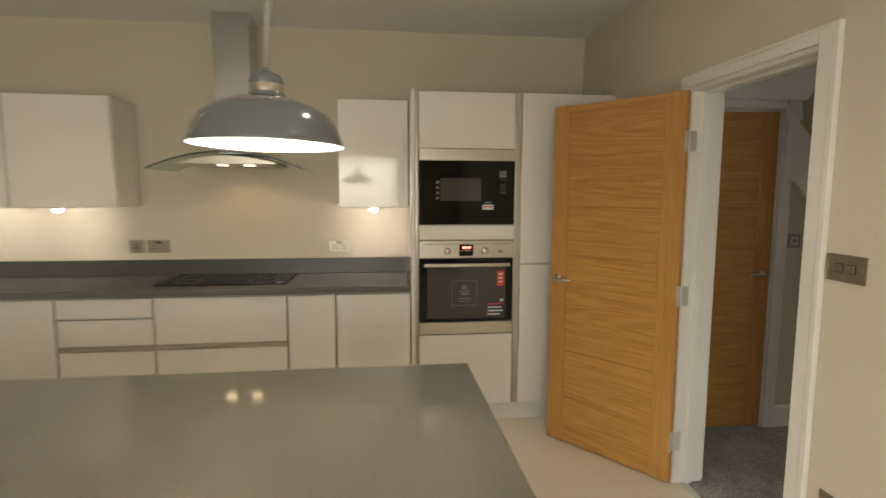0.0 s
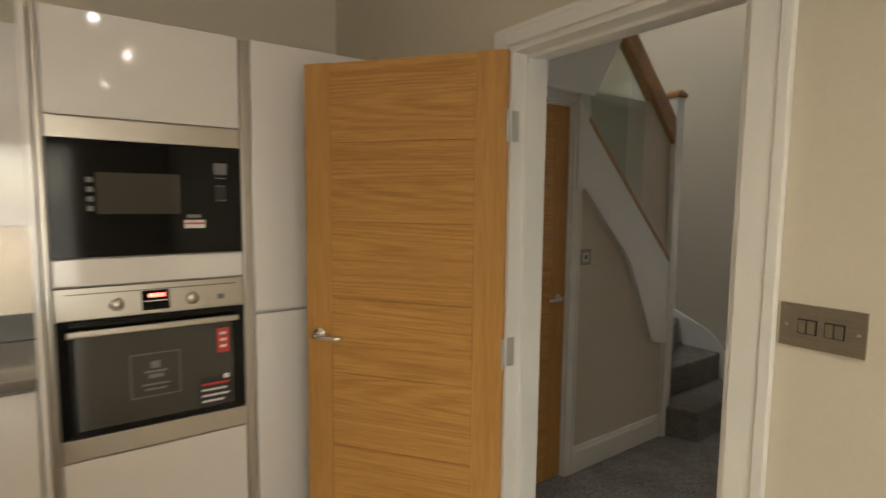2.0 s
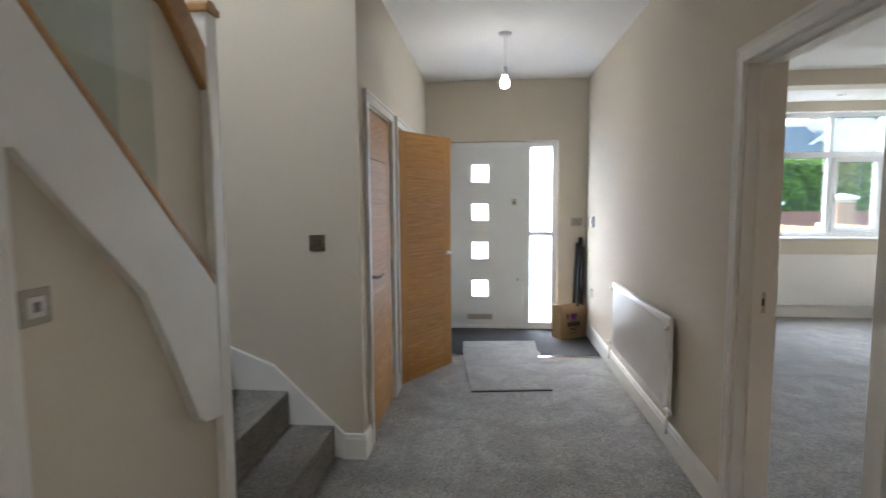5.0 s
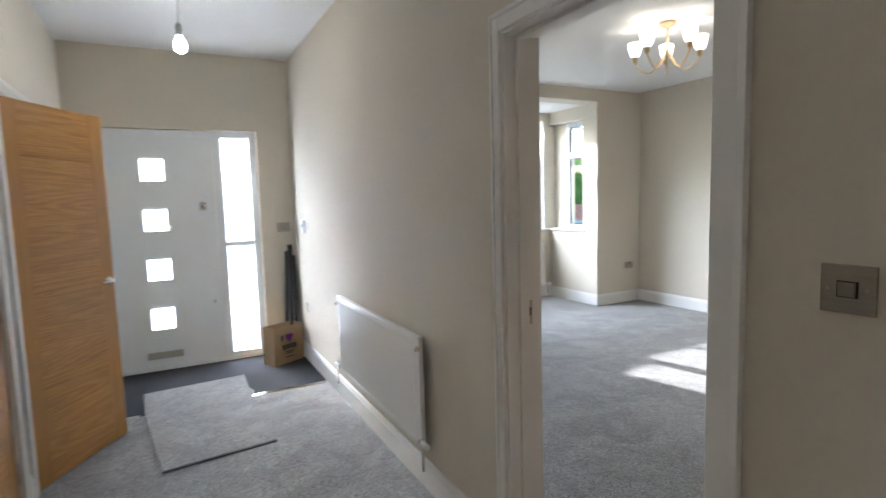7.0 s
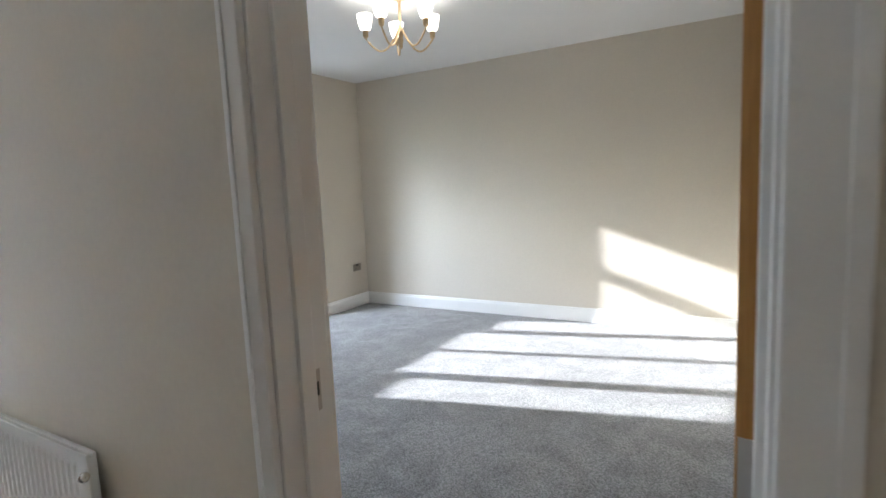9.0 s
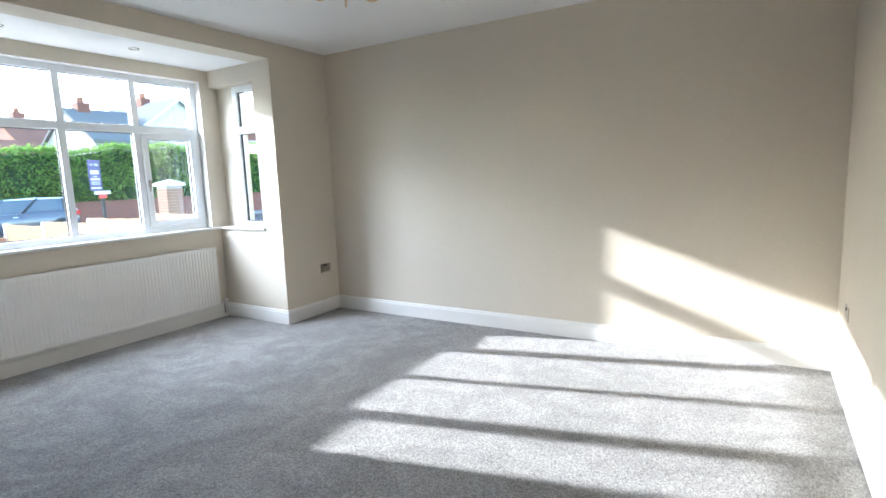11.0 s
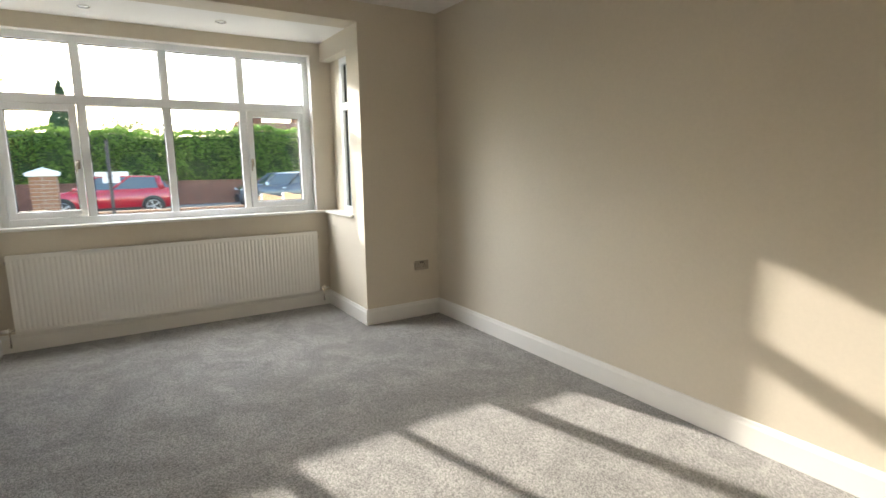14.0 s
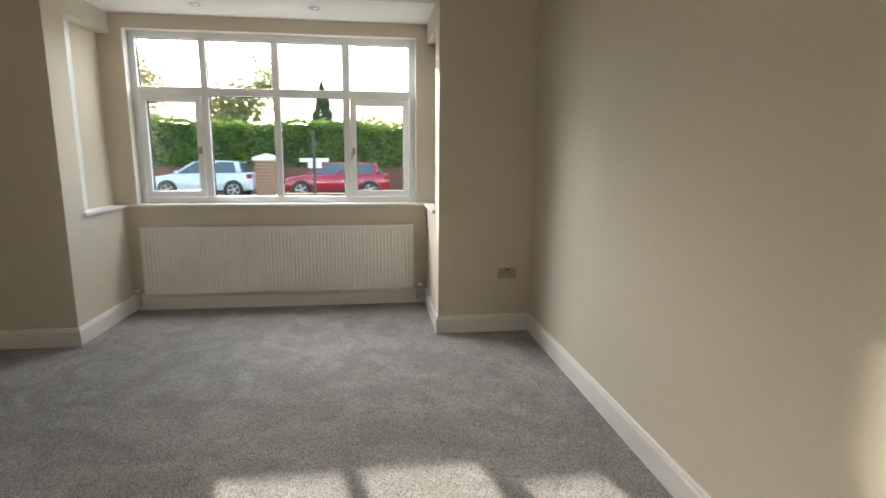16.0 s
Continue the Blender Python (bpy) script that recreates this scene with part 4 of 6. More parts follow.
def oven_tower():
    u = thing("tall_oven_unit", pose(0, 0, 0), "tall white gloss oven housing unit", "kitchen cabinet")
    x0, x1 = 1.512, 2.112
    part("end_panel", box(1.464, 1.486, KF - 0.020, KB - 0.001, 0.001, 2.115, 0.003), M_GLOSS, u)
    part("carcass", box(1.488, 2.148, KF + 0.026, KB - 0.002, 0.128, 2.105), M_CARCASS, u)
    part("grip_channel", box(1.490, 1.506, KF + 0.006, KF + 0.026, 0.13, 2.10, 0.002), M_STEEL, u, "vertical metal grip channel")
    part("grip_channel", box(2.120, 2.150, KF + 0.010, KF + 0.026, 0.13, 2.10, 0.002), M_STEEL, u, "vertical metal grip channel")
    door_panel(u, x0, x1, 1.765, 2.105, "lift_door")
    door_panel(u, x0, x1, 1.203, 1.296, "filler_panel")
    door_panel(u, x0, x1, 0.130, 0.600, "drawer_front")
    return u


oven_tower()


def microwave():
    o = thing("microwave", pose(1.514, KF - 0.004, 1.300), "built-in black glass microwave with a steel trim", "microwave")
    part("trim", box(0, 0.596, 0.0, 0.03, 0.392, 0.462, 0.002), M_STEEL, o, "brushed steel trim")
    part("front", box(0, 0.596, 0.0, 0.028, 0.0, 0.390, 0.002), M_BLACKGLASS, o)
    part("window", box(0.130, 0.385, -0.0006, 0.003, 0.145, 0.285), M_DARKGLASS, o, "dark viewing window")
    for k in range(4):
        part("button", box(0.104, 0.122, -0.0008, 0.002, 0.155 + 0.032 * k, 0.172 + 0.032 * k), M_GREYPRINT, o, "small printed button")
    part("display", box(0.500, 0.545, -0.0008, 0.002, 0.290, 0.332), M_GREYPRINT, o, "dim display")
    part("latch", box(0.505, 0.540, -0.0014, 0.002, 0.195, 0.245, 0.0005), M_BLACK, o)
    for z in (0.192, 0.246, 0.275):
        part("print", box(0.505, 0.540, -0.0018, 0.002, z, z + 0.003), M_GREYPRINT, o, "printed line")
    part("sticker", box(0.395, 0.465, -0.0012, 0.002, 0.092, 0.122), M_STICKER, o, "white sticker")
    part("sticker", box(0.397, 0.463, -0.0016, 0.002, 0.106, 0.113), M_RED, o, "red bar of the sticker")
    part("sticker", box(0.405, 0.452, -0.0012, 0.002, 0.130, 0.142), M_GREYPRINT, o, "grey printed sticker")


microwave()


def oven():
    o = thing("oven", pose(1.514, KF - 0.004, 0.606), "built-in stainless steel single oven with glass door", "oven")
    w = 0.596
    part("control_panel", box(0, w, 0.0, 0.03, 0.484, 0.592, 0.002), M_STEEL, o, "brushed steel control panel")
    part("seam", box(0.03, w - 0.03, -0.0006, 0.001, 0.570, 0.573), M_BLACK, o)
    part("display", box(0.250, 0.338, -0.001, 0.002, 0.497, 0.568, 0.0004), M_BLACKGLASS, o, "black display")
    for a, b in ((0.272, 0.288), (0.291, 0.307), (0.310, 0.322)):
        part("digit", box(a, b, -0.0016, 0.0, 0.543, 0.556), M_DISPLAY, o, "lit red digits")
    part("print", box(0.258, 0.330, -0.0014, 0.0, 0.528, 0.531), M_STICKER, o)
    part("print", box(0.500, 0.525, -0.0008, 0.0, 0.515, 0.533), M_GREYPRINT, o)
    for x in (0.175, 0.413):
        part("knob", transformed(lathe([(0.0, 0.0), (0.022, 0.0), (0.021, 0.014), (0.018, 0.017), (0.0, 0.018)], 28), pose(x, 0, 0.528, 90, 0, 0)), M_STEEL, o, "round steel knob")
    door = part("door", box(0, w, 0.002, 0.03, 0.078, 0.480, 0.003), M_BLACKGLASS, o, "black glass oven door")
    part("viewing_glass", box(0.050, w - 0.045, 0.0012, 0.004, 0.100, 0.425), M_DARKGLASS, door, "dark viewing glass")
    part("bottom_trim", box(0, w, -0.001, 0.03, 0.0, 0.074, 0.002), M_STEEL, o, "brushed steel lower trim")
    part("handle", joined(joined(box(0.028, w - 0.028, -0.040, -0.026, 0.432, 0.454, 0.005), box(0.06, 0.075, -0.028, 0.003, 0.437, 0.449)), box(w - 0.075, w - 0.06, -0.028, 0.003, 0.437, 0.449)), M_STEEL, door, "flat steel bar handle")
    part("sticker", box(0.495, 0.538, -0.0010, 0.002, 0.305, 0.400), M_RED, door, "red hanging label")
    for z in (0.325, 0.35, 0.375):
        part("print", box(0.505, 0.528, -0.0014, 0.0, z, z + 0.010), M_STICKER, door)
    bm = bmesh.new()
    for p in ((0.205, 0.208, 0.180, 0.340), (0.362, 0.365, 0.180, 0.340), (0.205, 0.365, 0.180, 0.183), (0.205, 0.365, 0.337, 0.340)):
        box(p[0], p[1], 0.0004, 0.002, p[2], p[3], bm=bm)
    part("print_frame", bm, M_GREYPRINT, door, "grey printed square")
    for a, b, c, d in ((0.25, 0.32, 0.268, 0.276), (0.262, 0.31, 0.248, 0.262), (0.27, 0.30, 0.284, 0.31), (0.24, 0.33, 0.222, 0.228), (0.25, 0.32, 0.204, 0.210)):
        part("print", box(a, b, 0.0004, 0.002, c, d), M_GREYPRINT, door)
    part("sticker", box(0.425, 0.545, -0.0006, 0.002, 0.105, 0.210), M_INK, door, "black printed label")
    for k, (a, b) in enumerate(((0.435, 0.515), (0.435, 0.535), (0.435, 0.525), (0.435, 0.535))):
        part("print", box(a, b, -0.0012, 0.0, 0.118 + 0.022 * k, 0.126 + 0.022 * k), M_RED if k == 3 else M_STICKER, door)
    part("print", box(0.515, 0.535, -0.0012, 0.0, 0.203, 0.220), M_STICKER, door)


oven()
fr = thing("tall_fridge_unit", pose(0, 0, 0), "tall white gloss fridge housing with two doors", "kitchen cabinet")
part("carcass", box(2.152, 2.757, KF + 0.024, KB - 0.002, 0.128, 2.105), M_CARCASS, fr)
door_panel(fr, 2.155, 2.757, 1.052, 2.108)
door_panel(fr, 2.155, 2.757, 0.130, 1.044)
part("hinge_bracket", box(2.70, 2.73, KF + 0.03, KF + 0.06, 2.105, 2.135, 0.003), M_STEEL, fr, "small metal bracket")


def cooker_hood():
    h = thing("cooker_hood", pose(0.36, KB, 0), "steel chimney cooker hood with a curved glass canopy", "cooker hood")
    part("chimney", box(-0.11, 0.11, -0.27, -0.001, 2.06, KCEIL - 0.004, 0.003), M_CHIMNEY, h)
    part("lower_chimney", box(-0.098, 0.098, -0.258, -0.001, 1.735, 2.062, 0.003), M_CHIMNEY, h)

    def arc(half, low, high, n=28):
        return [(half * (2 * k / n - 1), low + (high - low) * (1 - (2 * k / n - 1) ** 2)) for k in range(n + 1)]

    top, under = arc(0.455, 1.638, 1.742), arc(0.455, 1.630, 1.733)
    part("canopy", prism(top + under[::-1], "y", -0.495, -0.012), M_BALGLASS, h, "curved clear glass canopy")
    edge = prism([(x, z + 0.001) for x, z in top] + [(x, z - 0.001) for x, z in under[::-1]], "y", -0.499, -0.4955)
    part("canopy_edge", edge, M_UPSTAND, h, "dark glass edge")
    body = arc(0.285, 1.672, 1.716)
    part("body", prism(body + [(0.285, 1.664), (-0.285, 1.664)], "y", -0.47, -0.02, 0.002), M_STEEL, h)
    for x in (-0.06, 0.10):
        part("hood_lens", transformed(lathe([(0.0, 0.0), (0.032, 0.0), (0.032, 0.004), (0.0, 0.004)], 20), pose(x, -0.33, 1.659)), M_HOODLENS, h, "lit halogen lens")
    lamp("hood_spot", "SPOT", 0.45, (1.0, 0.74, 0.42), look((0.40, KB - 0.30, 1.65), (0.40, KB - 0.12, 0.9)), spot=130, radius=0.03)


cooker_hood()
wall_plate(pose(-0.380, KB, 1.122), 1, 0.088, "light_switch", "single brushed nickel switch over the worktop")
wall_plate(pose(-0.235, KB, 1.122), 2, 0.147, "power_socket", "double brushed nickel socket over the worktop", "socket")
wall_plate(pose(0.985, KB, 1.112), 2, 0.147, "power_socket", "double brushed nickel socket over the worktop", "socket")

isl = thing("kitchen_island", pose(0, 0, 0), "kitchen island with a grey quartz top and white gloss sides", "kitchen island")
part("top", box(-1.05, 1.568, 2.665, 3.490, 0.872, 0.910, 0.004), M_QUARTZ, isl, "polished grey quartz top")
part("body", box(-1.00, 1.520, 2.95, 3.430, 0.10, 0.872, 0.003), M_CARCASS, isl)
part("end_panel", box(1.521, 1.540, 2.72, 3.440, 0.001, 0.871, 0.002), M_GLOSS, isl)
for k in range(4):
    part("door", box(-0.98 + k * 0.625, -0.98 + k * 0.625 + 0.618, 3.431, 3.451, 0.13, 0.868, 0.003), M_GLOSS, isl)
part("plinth", box(-0.98, 1.50, 3.02, 3.38, 0.001, 0.10), M_CARCASS, isl)


def pendant_lamp():
    p = thing("pendant_lamp", pose(1.045, 2.86, 1.592, -0.8, 0.8, 0), "grey enamel dome pendant lamp, lit, over the island", "pendant lamp")
    k, q = 0.80, 0.905
    outer = [(r * k, z * k) for r, z in ((0.190, 0.0), (0.191, 0.006), (0.186, 0.018), (0.176, 0.045), (0.158, 0.074), (0.128, 0.097), (0.092, 0.110), (0.052, 0.115), (0.046, 0.124))]
    inner = [(r * k, z * k) for r, z in ((0.047, 0.117), (0.060, 0.112), (0.090, 0.107), (0.126, 0.094), (0.155, 0.071), (0.173, 0.043), (0.183, 0.017), (0.187, 0.001))]

    def turned(*profile):
        return lathe([(r * q, z * q) for r, z in profile], 40)

    part("shade", lathe(outer + [(0.033, 0.0995)], 64), M_GREY_ENAMEL, p, "glossy grey enamel dome")
    part("lining", lathe(inner, 64), M_SHADE_IN, p, "white enamel lining")
    part("collar", turned((0.040, 0.108), (0.040, 0.114), (0.036, 0.117), (0.034, 0.118)), M_GREY_ENAMEL, p)
    part("band", turned((0.035, 0.116), (0.036, 0.134), (0.034, 0.136)), M_STEEL, p, "steel band")
    part("cap", turned((0.036, 0.134), (0.037, 0.140), (0.034, 0.152), (0.026, 0.158), (0.011, 0.161), (0.009, 0.170), (0.0, 0.171)), M_GREY_ENAMEL, p)
    part("bulb", turned((0.0, 0.022), (0.022, 0.028), (0.034, 0.048), (0.030, 0.070), (0.016, 0.092), (0.014, 0.114)), M_BULB, p, "lit bulb")
    line = [(0.0, 0.0, 0.150), (0.004, 0.0, 0.26), (0.016, 0.004, 0.36), (0.040, 0.008, 0.46), (0.052, 0.010, 0.58), (0.050, 0.008, 0.72), (0.046, 0.0, 0.86), (0.045, 0.0, 0.990)]
    part("flex", tube(line, 0.006, 10), M_CORD, p, "grey twisted flex")
    part("ceiling_rose", transformed(lathe([(0.0, 0.0), (0.05, 0.0), (0.048, -0.02), (0.02, -0.032), (0.0, -0.033)], 32), pose(0.045, 0, 0.992)), M_STEEL, p, "steel ceiling rose")
    lamp("pendant_light", "POINT", 4.3, (1.0, 0.84, 0.64), pose(1.045, 2.86, 1.658), radius=0.03)


pendant_lamp()


def downlight(x, y, z, label, energy=0.0, colour=(1.0, 0.86, 0.68), lit=True):
    d = thing("downlight", pose(x, y, z), label, "downlight", "recessed ceiling downlights")
    part("rim", lathe([(0.030, 0.0), (0.043, 0.0), (0.045, -0.004), (0.040, -0.007), (0.030, -0.003)], 32), M_CHROME, d, "chrome rim")
    part("lens", lathe([(0.0, -0.002), (0.030, -0.002), (0.030, 0.0), (0.0, 0.0)], 24), M_BULB if lit else M_STICKER, d, "round lens")
    if energy:
        lamp("downlight_spot", "SPOT", energy, colour, look((x, y, z - 0.02), (x, y, 0.0)), spot=120, radius=0.03)


for x, y in ((0.9, 4.15), (1.75, 3.1), (-0.5, 4.15), (0.2, 1.2), (1.9, 0.9), (2.0, 2.2)):
    downlight(x, y, KCEIL, "lit chrome downlight in the kitchen ceiling", 2.7)

# ---- hall ----
bulb = thing("bare_bulb_pendant", pose(6.965, 3.53, CEIL), "bare lit bulb hanging from a white ceiling rose", "pendant light")
part("ceiling_rose", lathe([(0.0, -0.001), (0.05, -0.001), (0.048, -0.016), (0.018, -0.03), (0.0, -0.031)], 28), M_WHITE, bulb, "white ceiling rose")
part("flex", tube([(0, 0, -0.03), (0, 0, -0.26)], 0.004), M_WHITE, bulb, "white flex")
part("holder", lathe([(0.0, -0.255), (0.010, -0.255), (0.018, -0.275), (0.019, -0.325), (0.0, -0.326)], 24), M_CORD, bulb, "lamp holder")
part("bulb", lathe([(0.013, -0.322), (0.016, -0.335), (0.029, -0.36), (0.034, -0.385), (0.029, -0.408), (0.014, -0.422), (0.0, -0.425)], 28), M_BULB_COOL, bulb, "lit bulb")
lamp("hall_bulb", "POINT", 0.22, (1.0, 0.88, 0.70), pose(6.965, 3.53, CEIL - 0.46), radius=0.04)

off = thing("carpet_offcut", pose(0, 0, 0), "loose grey carpet offcut laid over the door matting", "carpet piece")
part("piece", prism([(6.585, 3.785), (6.66, 3.17), (7.44, 3.225), (7.62, 3.165), (7.70, 3.19), (8.06, 3.185), (7.99, 3.92), (7.50, 3.895)], "z", 0.003, 0.014, 0.003), M_CARPET, off)
part("hem", box(-0.006, 0.006, -0.31, 0.31, 0.003, 0.009), M_INK, off, "dark bound edge").matrix_basis = pose(6.615, 3.477, 0, 0, 0, 7.0)
structure("carpet_seam", box(6.30, 6.304, 2.95, 3.95, 0.0, 0.0012), M_SEAM, "faint pale carpet seam", "carpet seam")


def paper_bag():
    b = thing("cardboard_bag", pose(8.325, 2.80, -0.006, 0, 0, -62), "brown printed cardboard box standing in the hall corner", "cardboard box")
    w, d, h = 0.33, 0.15, 0.34
    bm = bmesh.new()
    lo = [bm.verts.new(p) for p in ((-w / 2, -d / 2, 0), (w / 2, -d / 2, 0), (w / 2, d / 2, 0), (-w / 2, d / 2, 0))]
    hi = [bm.verts.new(p) for p in ((-w / 2 + 0.004, -d / 2 - 0.006, h), (w / 2 - 0.002, -d / 2 - 0.002, h - 0.004), (w / 2, d / 2, h), (-w / 2, d / 2 - 0.004, h + 0.003))]
    bm.faces.new(lo)
    for k in range(4):
        bm.faces.new((lo[k], lo[(k + 1) % 4], hi[(k + 1) % 4], hi[k]))
    bmesh.ops.recalc_face_normals(bm, faces=bm.faces)
    bmesh.ops.solidify(bm, geom=bm.faces[:], thickness=0.003)
    part("body", bm, M_CARD, b)
    y = -d / 2 - 0.0075
    heart = []
    for k in range(40):
        a = 2 * math.pi * k / 40
        heart.append((0.0028 * 16 * math.sin(a) ** 3 * 0.9, 0.235 + 0.0028 * (13 * math.cos(a) - 5 * math.cos(2 * a) - 2 * math.cos(3 * a) - math.cos(4 * a))))
    part("heart_print", prism(heart, "y", y, y + 0.006), M_PURPLE, b, "purple printed heart")
    part("print", box(-0.085, -0.070, y, y + 0.006, 0.215, 0.265), M_INK, b)
    bm = bmesh.new()
    for k in range(4):
        x = -0.075 + k * 0.04
        box(x, x + 0.030, y, y + 0.006, 0.130, 0.175, 0.001, bm)
    part("print", bm, M_INK, b, "dark printed word")
    for z, s in ((0.105, 0.10), (0.090, 0.08), (0.055, 0.09)):
        part("print", box(-s / 2, s / 2, y, y + 0.006, z, z + 0.006), M_INK, b, "fine printed line")


paper_bag()
for k, (x, y, tx, ty, h, r) in enumerate(((8.44, 2.70, 8.53, 2.66, 1.04, 0.022), (8.47, 2.745, 8.54, 2.69, 0.98, 0.018), (8.41, 2.66, 8.50, 2.635, 0.94, 0.016))):
    t = thing("dark_tube", pose(x, y, -0.006), "black plastic tube leaning in the hall corner", "tube", "black tubes in the corner")
    bm = tube([(0, 0, 0.0), ((tx - x) * 0.5, (ty - y) * 0.5, h * 0.5), (tx - x, ty - y, h)], r, 14)
    part("pipe", bm, M_BLACK, t)
    part("end_cap", tube([(tx - x, ty - y, h), (tx - x + 0.002, ty - y, h + 0.012)], r + 0.002, 14), M_INK, t)

# ---- living room ----


def chandelier():
    c = thing("chandelier", pose(6.364, 0.125, CEIL), "brass five-arm ceiling light with lit white glass shades", "chandelier")
    part("canopy", lathe([(0.0, -0.001), (0.062, -0.001), (0.062, -0.012), (0.050, -0.026), (0.018, -0.034), (0.014, -0.05)], 36), M_BRASS, c, "brass ceiling canopy")
    part("stem", lathe([(0.010, -0.04), (0.010, -0.20), (0.020, -0.215), (0.022, -0.245), (0.014, -0.27), (0.016, -0.30), (0.010, -0.33), (0.012, -0.345), (0.0, -0.36)], 24), M_BRASS, c, "turned brass stem")
    for k in range(5):
        a = 2 * math.pi * (k + 0.32) / 5
        cx, cy = math.cos(a), math.sin(a)
        pts = []
        for q in range(15):
            u = q / 14
            r = 0.012 + 0.235 * u
            z = -0.225 - 0.125 * math.sin(math.pi * u) - 0.05 * u * u
            pts.append((cx * r, cy * r, z))
        pts.append((cx * 0.25, cy * 0.25, -0.255))
        arm = part("arm", tube(pts, 0.0065, 10), M_BRASS, c, "curved brass arm")
        part("cup", transformed(lathe([(0.0, 0.0), (0.010, 0.0), (0.019, 0.012), (0.020, 0.045), (0.024, 0.052)], 20), pose(cx * 0.25, cy * 0.25, -0.268)), M_BRASS, arm, "brass cup")
        part("shade", transformed(lathe([(0.020, 0.048), (0.034, 0.060), (0.047, 0.100), (0.055, 0.158), (0.053, 0.159), (0.045, 0.102), (0.032, 0.063)], 28), pose(cx * 0.25, cy * 0.25, -0.268)), M_SHADE_LIT, arm, "lit opal glass shade")
    lamp("chandelier_light", "POINT", 0.16, (1.0, 0.83, 0.6), pose(6.364, 0.125, CEIL - 0.10), radius=0.16)


chandelier()
for x, y in ((9.06, 0.69), (9.03, -0.24)):
    downlight(x, y, BAYC, "unlit chrome downlight in the bay ceiling", lit=False)

# ---- outdoors ----
M_TARMAC = material("tarmac", (0.055, 0.055, 0.058), 0.9, vary=0.15, vary_scale=0.6, grain=0.3, grain_scale=60, bump=0.4, bump_scale=80)
M_GROUND = material("garden_ground", (0.10, 0.11, 0.06), 0.95, vary=0.3, vary_scale=0.4, grain=0.3, grain_scale=20)
M_SLAB = material("concrete_slabs", (0.30, 0.29, 0.27), 0.9, vary=0.12, vary_scale=1.0, grain=0.1)
M_BRICK = material("red_brick", (0.22, 0.095, 0.065), 0.9, vary=0.25, vary_scale=5, grain=0.15, grain_scale=60, bump=0.4, bump_scale=60)
M_BRICK2 = material("orange_brick", (0.26, 0.125, 0.07), 0.9, vary=0.25, vary_scale=7, grain=0.15, grain_scale=60, bump=0.4, bump_scale=60)
M_MORTAR = material("mortar", (0.34, 0.31, 0.27), 0.95, grain=0.1)
M_CAPSTONE = material("white_capstone", (0.75, 0.74, 0.71), 0.8, vary=0.06)
M_TIMBER = material("new_fence_timber", (0.36, 0.20, 0.08), 0.8, vary=0.15, vary_scale=6, grain=0.1, stretch=(6, 6, 0.6))
M_ROOF = material("slate_roof", (0.19, 0.185, 0.175), 1.0, vary=0.15, vary_scale=1.0, grain=0.2, grain_scale=12, stretch=(1, 1, 6))
M_ROOF.node_tree.nodes["Principled BSDF"].inputs["Specular IOR Level"].default_value = 0.05
M_ROOF_RED = material("clay_roof", (0.30, 0.15, 0.10), 1.0, vary=0.2, grain=0.2, grain_scale=12)
M_ROOF_RED.node_tree.nodes["Principled BSDF"].inputs["Specular IOR Level"].default_value = 0.05
M_RENDER = material("pale_render", (0.68, 0.64, 0.58), 0.9, vary=0.06)
M_BARK = material("bark", (0.11, 0.085, 0.065), 0.95, vary=0.2, vary_scale=4, bump=0.6, bump_scale=30)
M_DARKWINDOW = material("far_window", (0.05, 0.06, 0.07), 0.1)
M_SIGN = material("purple_sign", (0.10, 0.075, 0.19), 0.5)
M_POST = material("dark_sign_post", (0.05, 0.045, 0.045), 0.7)
M_TYRE = material("tyre_rubber", (0.018, 0.018, 0.018), 0.8)
M_ALLOY = material("alloy_wheel", (0.55, 0.56, 0.58), 0.3, metal=0.9)
M_CARGLASS = material("car_glass", (0.11, 0.135, 0.155), 0.06, vary=0.05)
M_LIGHTGLASS = material("headlight_glass", (0.7, 0.72, 0.75), 0.1)
M_TAIL = material("tail_light", (0.45, 0.02, 0.02), 0.15)


def leaf_material(name, a, b):
    m = bpy.data.materials.new(name)
    m.use_nodes = True
    t = m.node_tree
    geo, ramp, bsdf = t.nodes.new("ShaderNodeNewGeometry"), t.nodes.new("ShaderNodeValToRGB"), t.nodes["Principled BSDF"]
    ramp.color_ramp.elements[0].color, ramp.color_ramp.elements[1].color = (*a, 1), (*b, 1)
    t.links.new(geo.outputs["Random Per Island"], ramp.inputs[0])
    t.links.new(ramp.outputs[0], bsdf.inputs["Base Color"])
    bsdf.inputs["Roughness"].default_value = 0.6
    glow = t.nodes.new("ShaderNodeBsdfTranslucent")
    t.links.new(ramp.outputs[0], glow.inputs[0])
    mix = t.nodes.new("ShaderNodeMixShader")
    mix.inputs[0].default_value = 0.5
    t.links.new(bsdf.outputs[0], mix.inputs[1])
    t.links.new(glow.outputs[0], mix.inputs[2])
    t.links.new(mix.outputs[0], t.nodes["Material Output"].inputs[0])
    return m


M_HEDGE = leaf_material("hedge_leaves", (0.085, 0.19, 0.03), (0.30, 0.44, 0.09))
# near-black green: the shade behind the leaves, put into the core's colour
M_HEDGE_CORE = material("hedge_inner_shade", (0.02, 0.045, 0.012), 0.95, vary=0.4, vary_scale=3)
M_AUTUMN = leaf_material("autumn_leaves", (0.30, 0.24, 0.11), (0.50, 0.40, 0.20))
M_GREENLEAF = leaf_material("green_leaves", (0.18, 0.21, 0.07), (0.38, 0.38, 0.17))
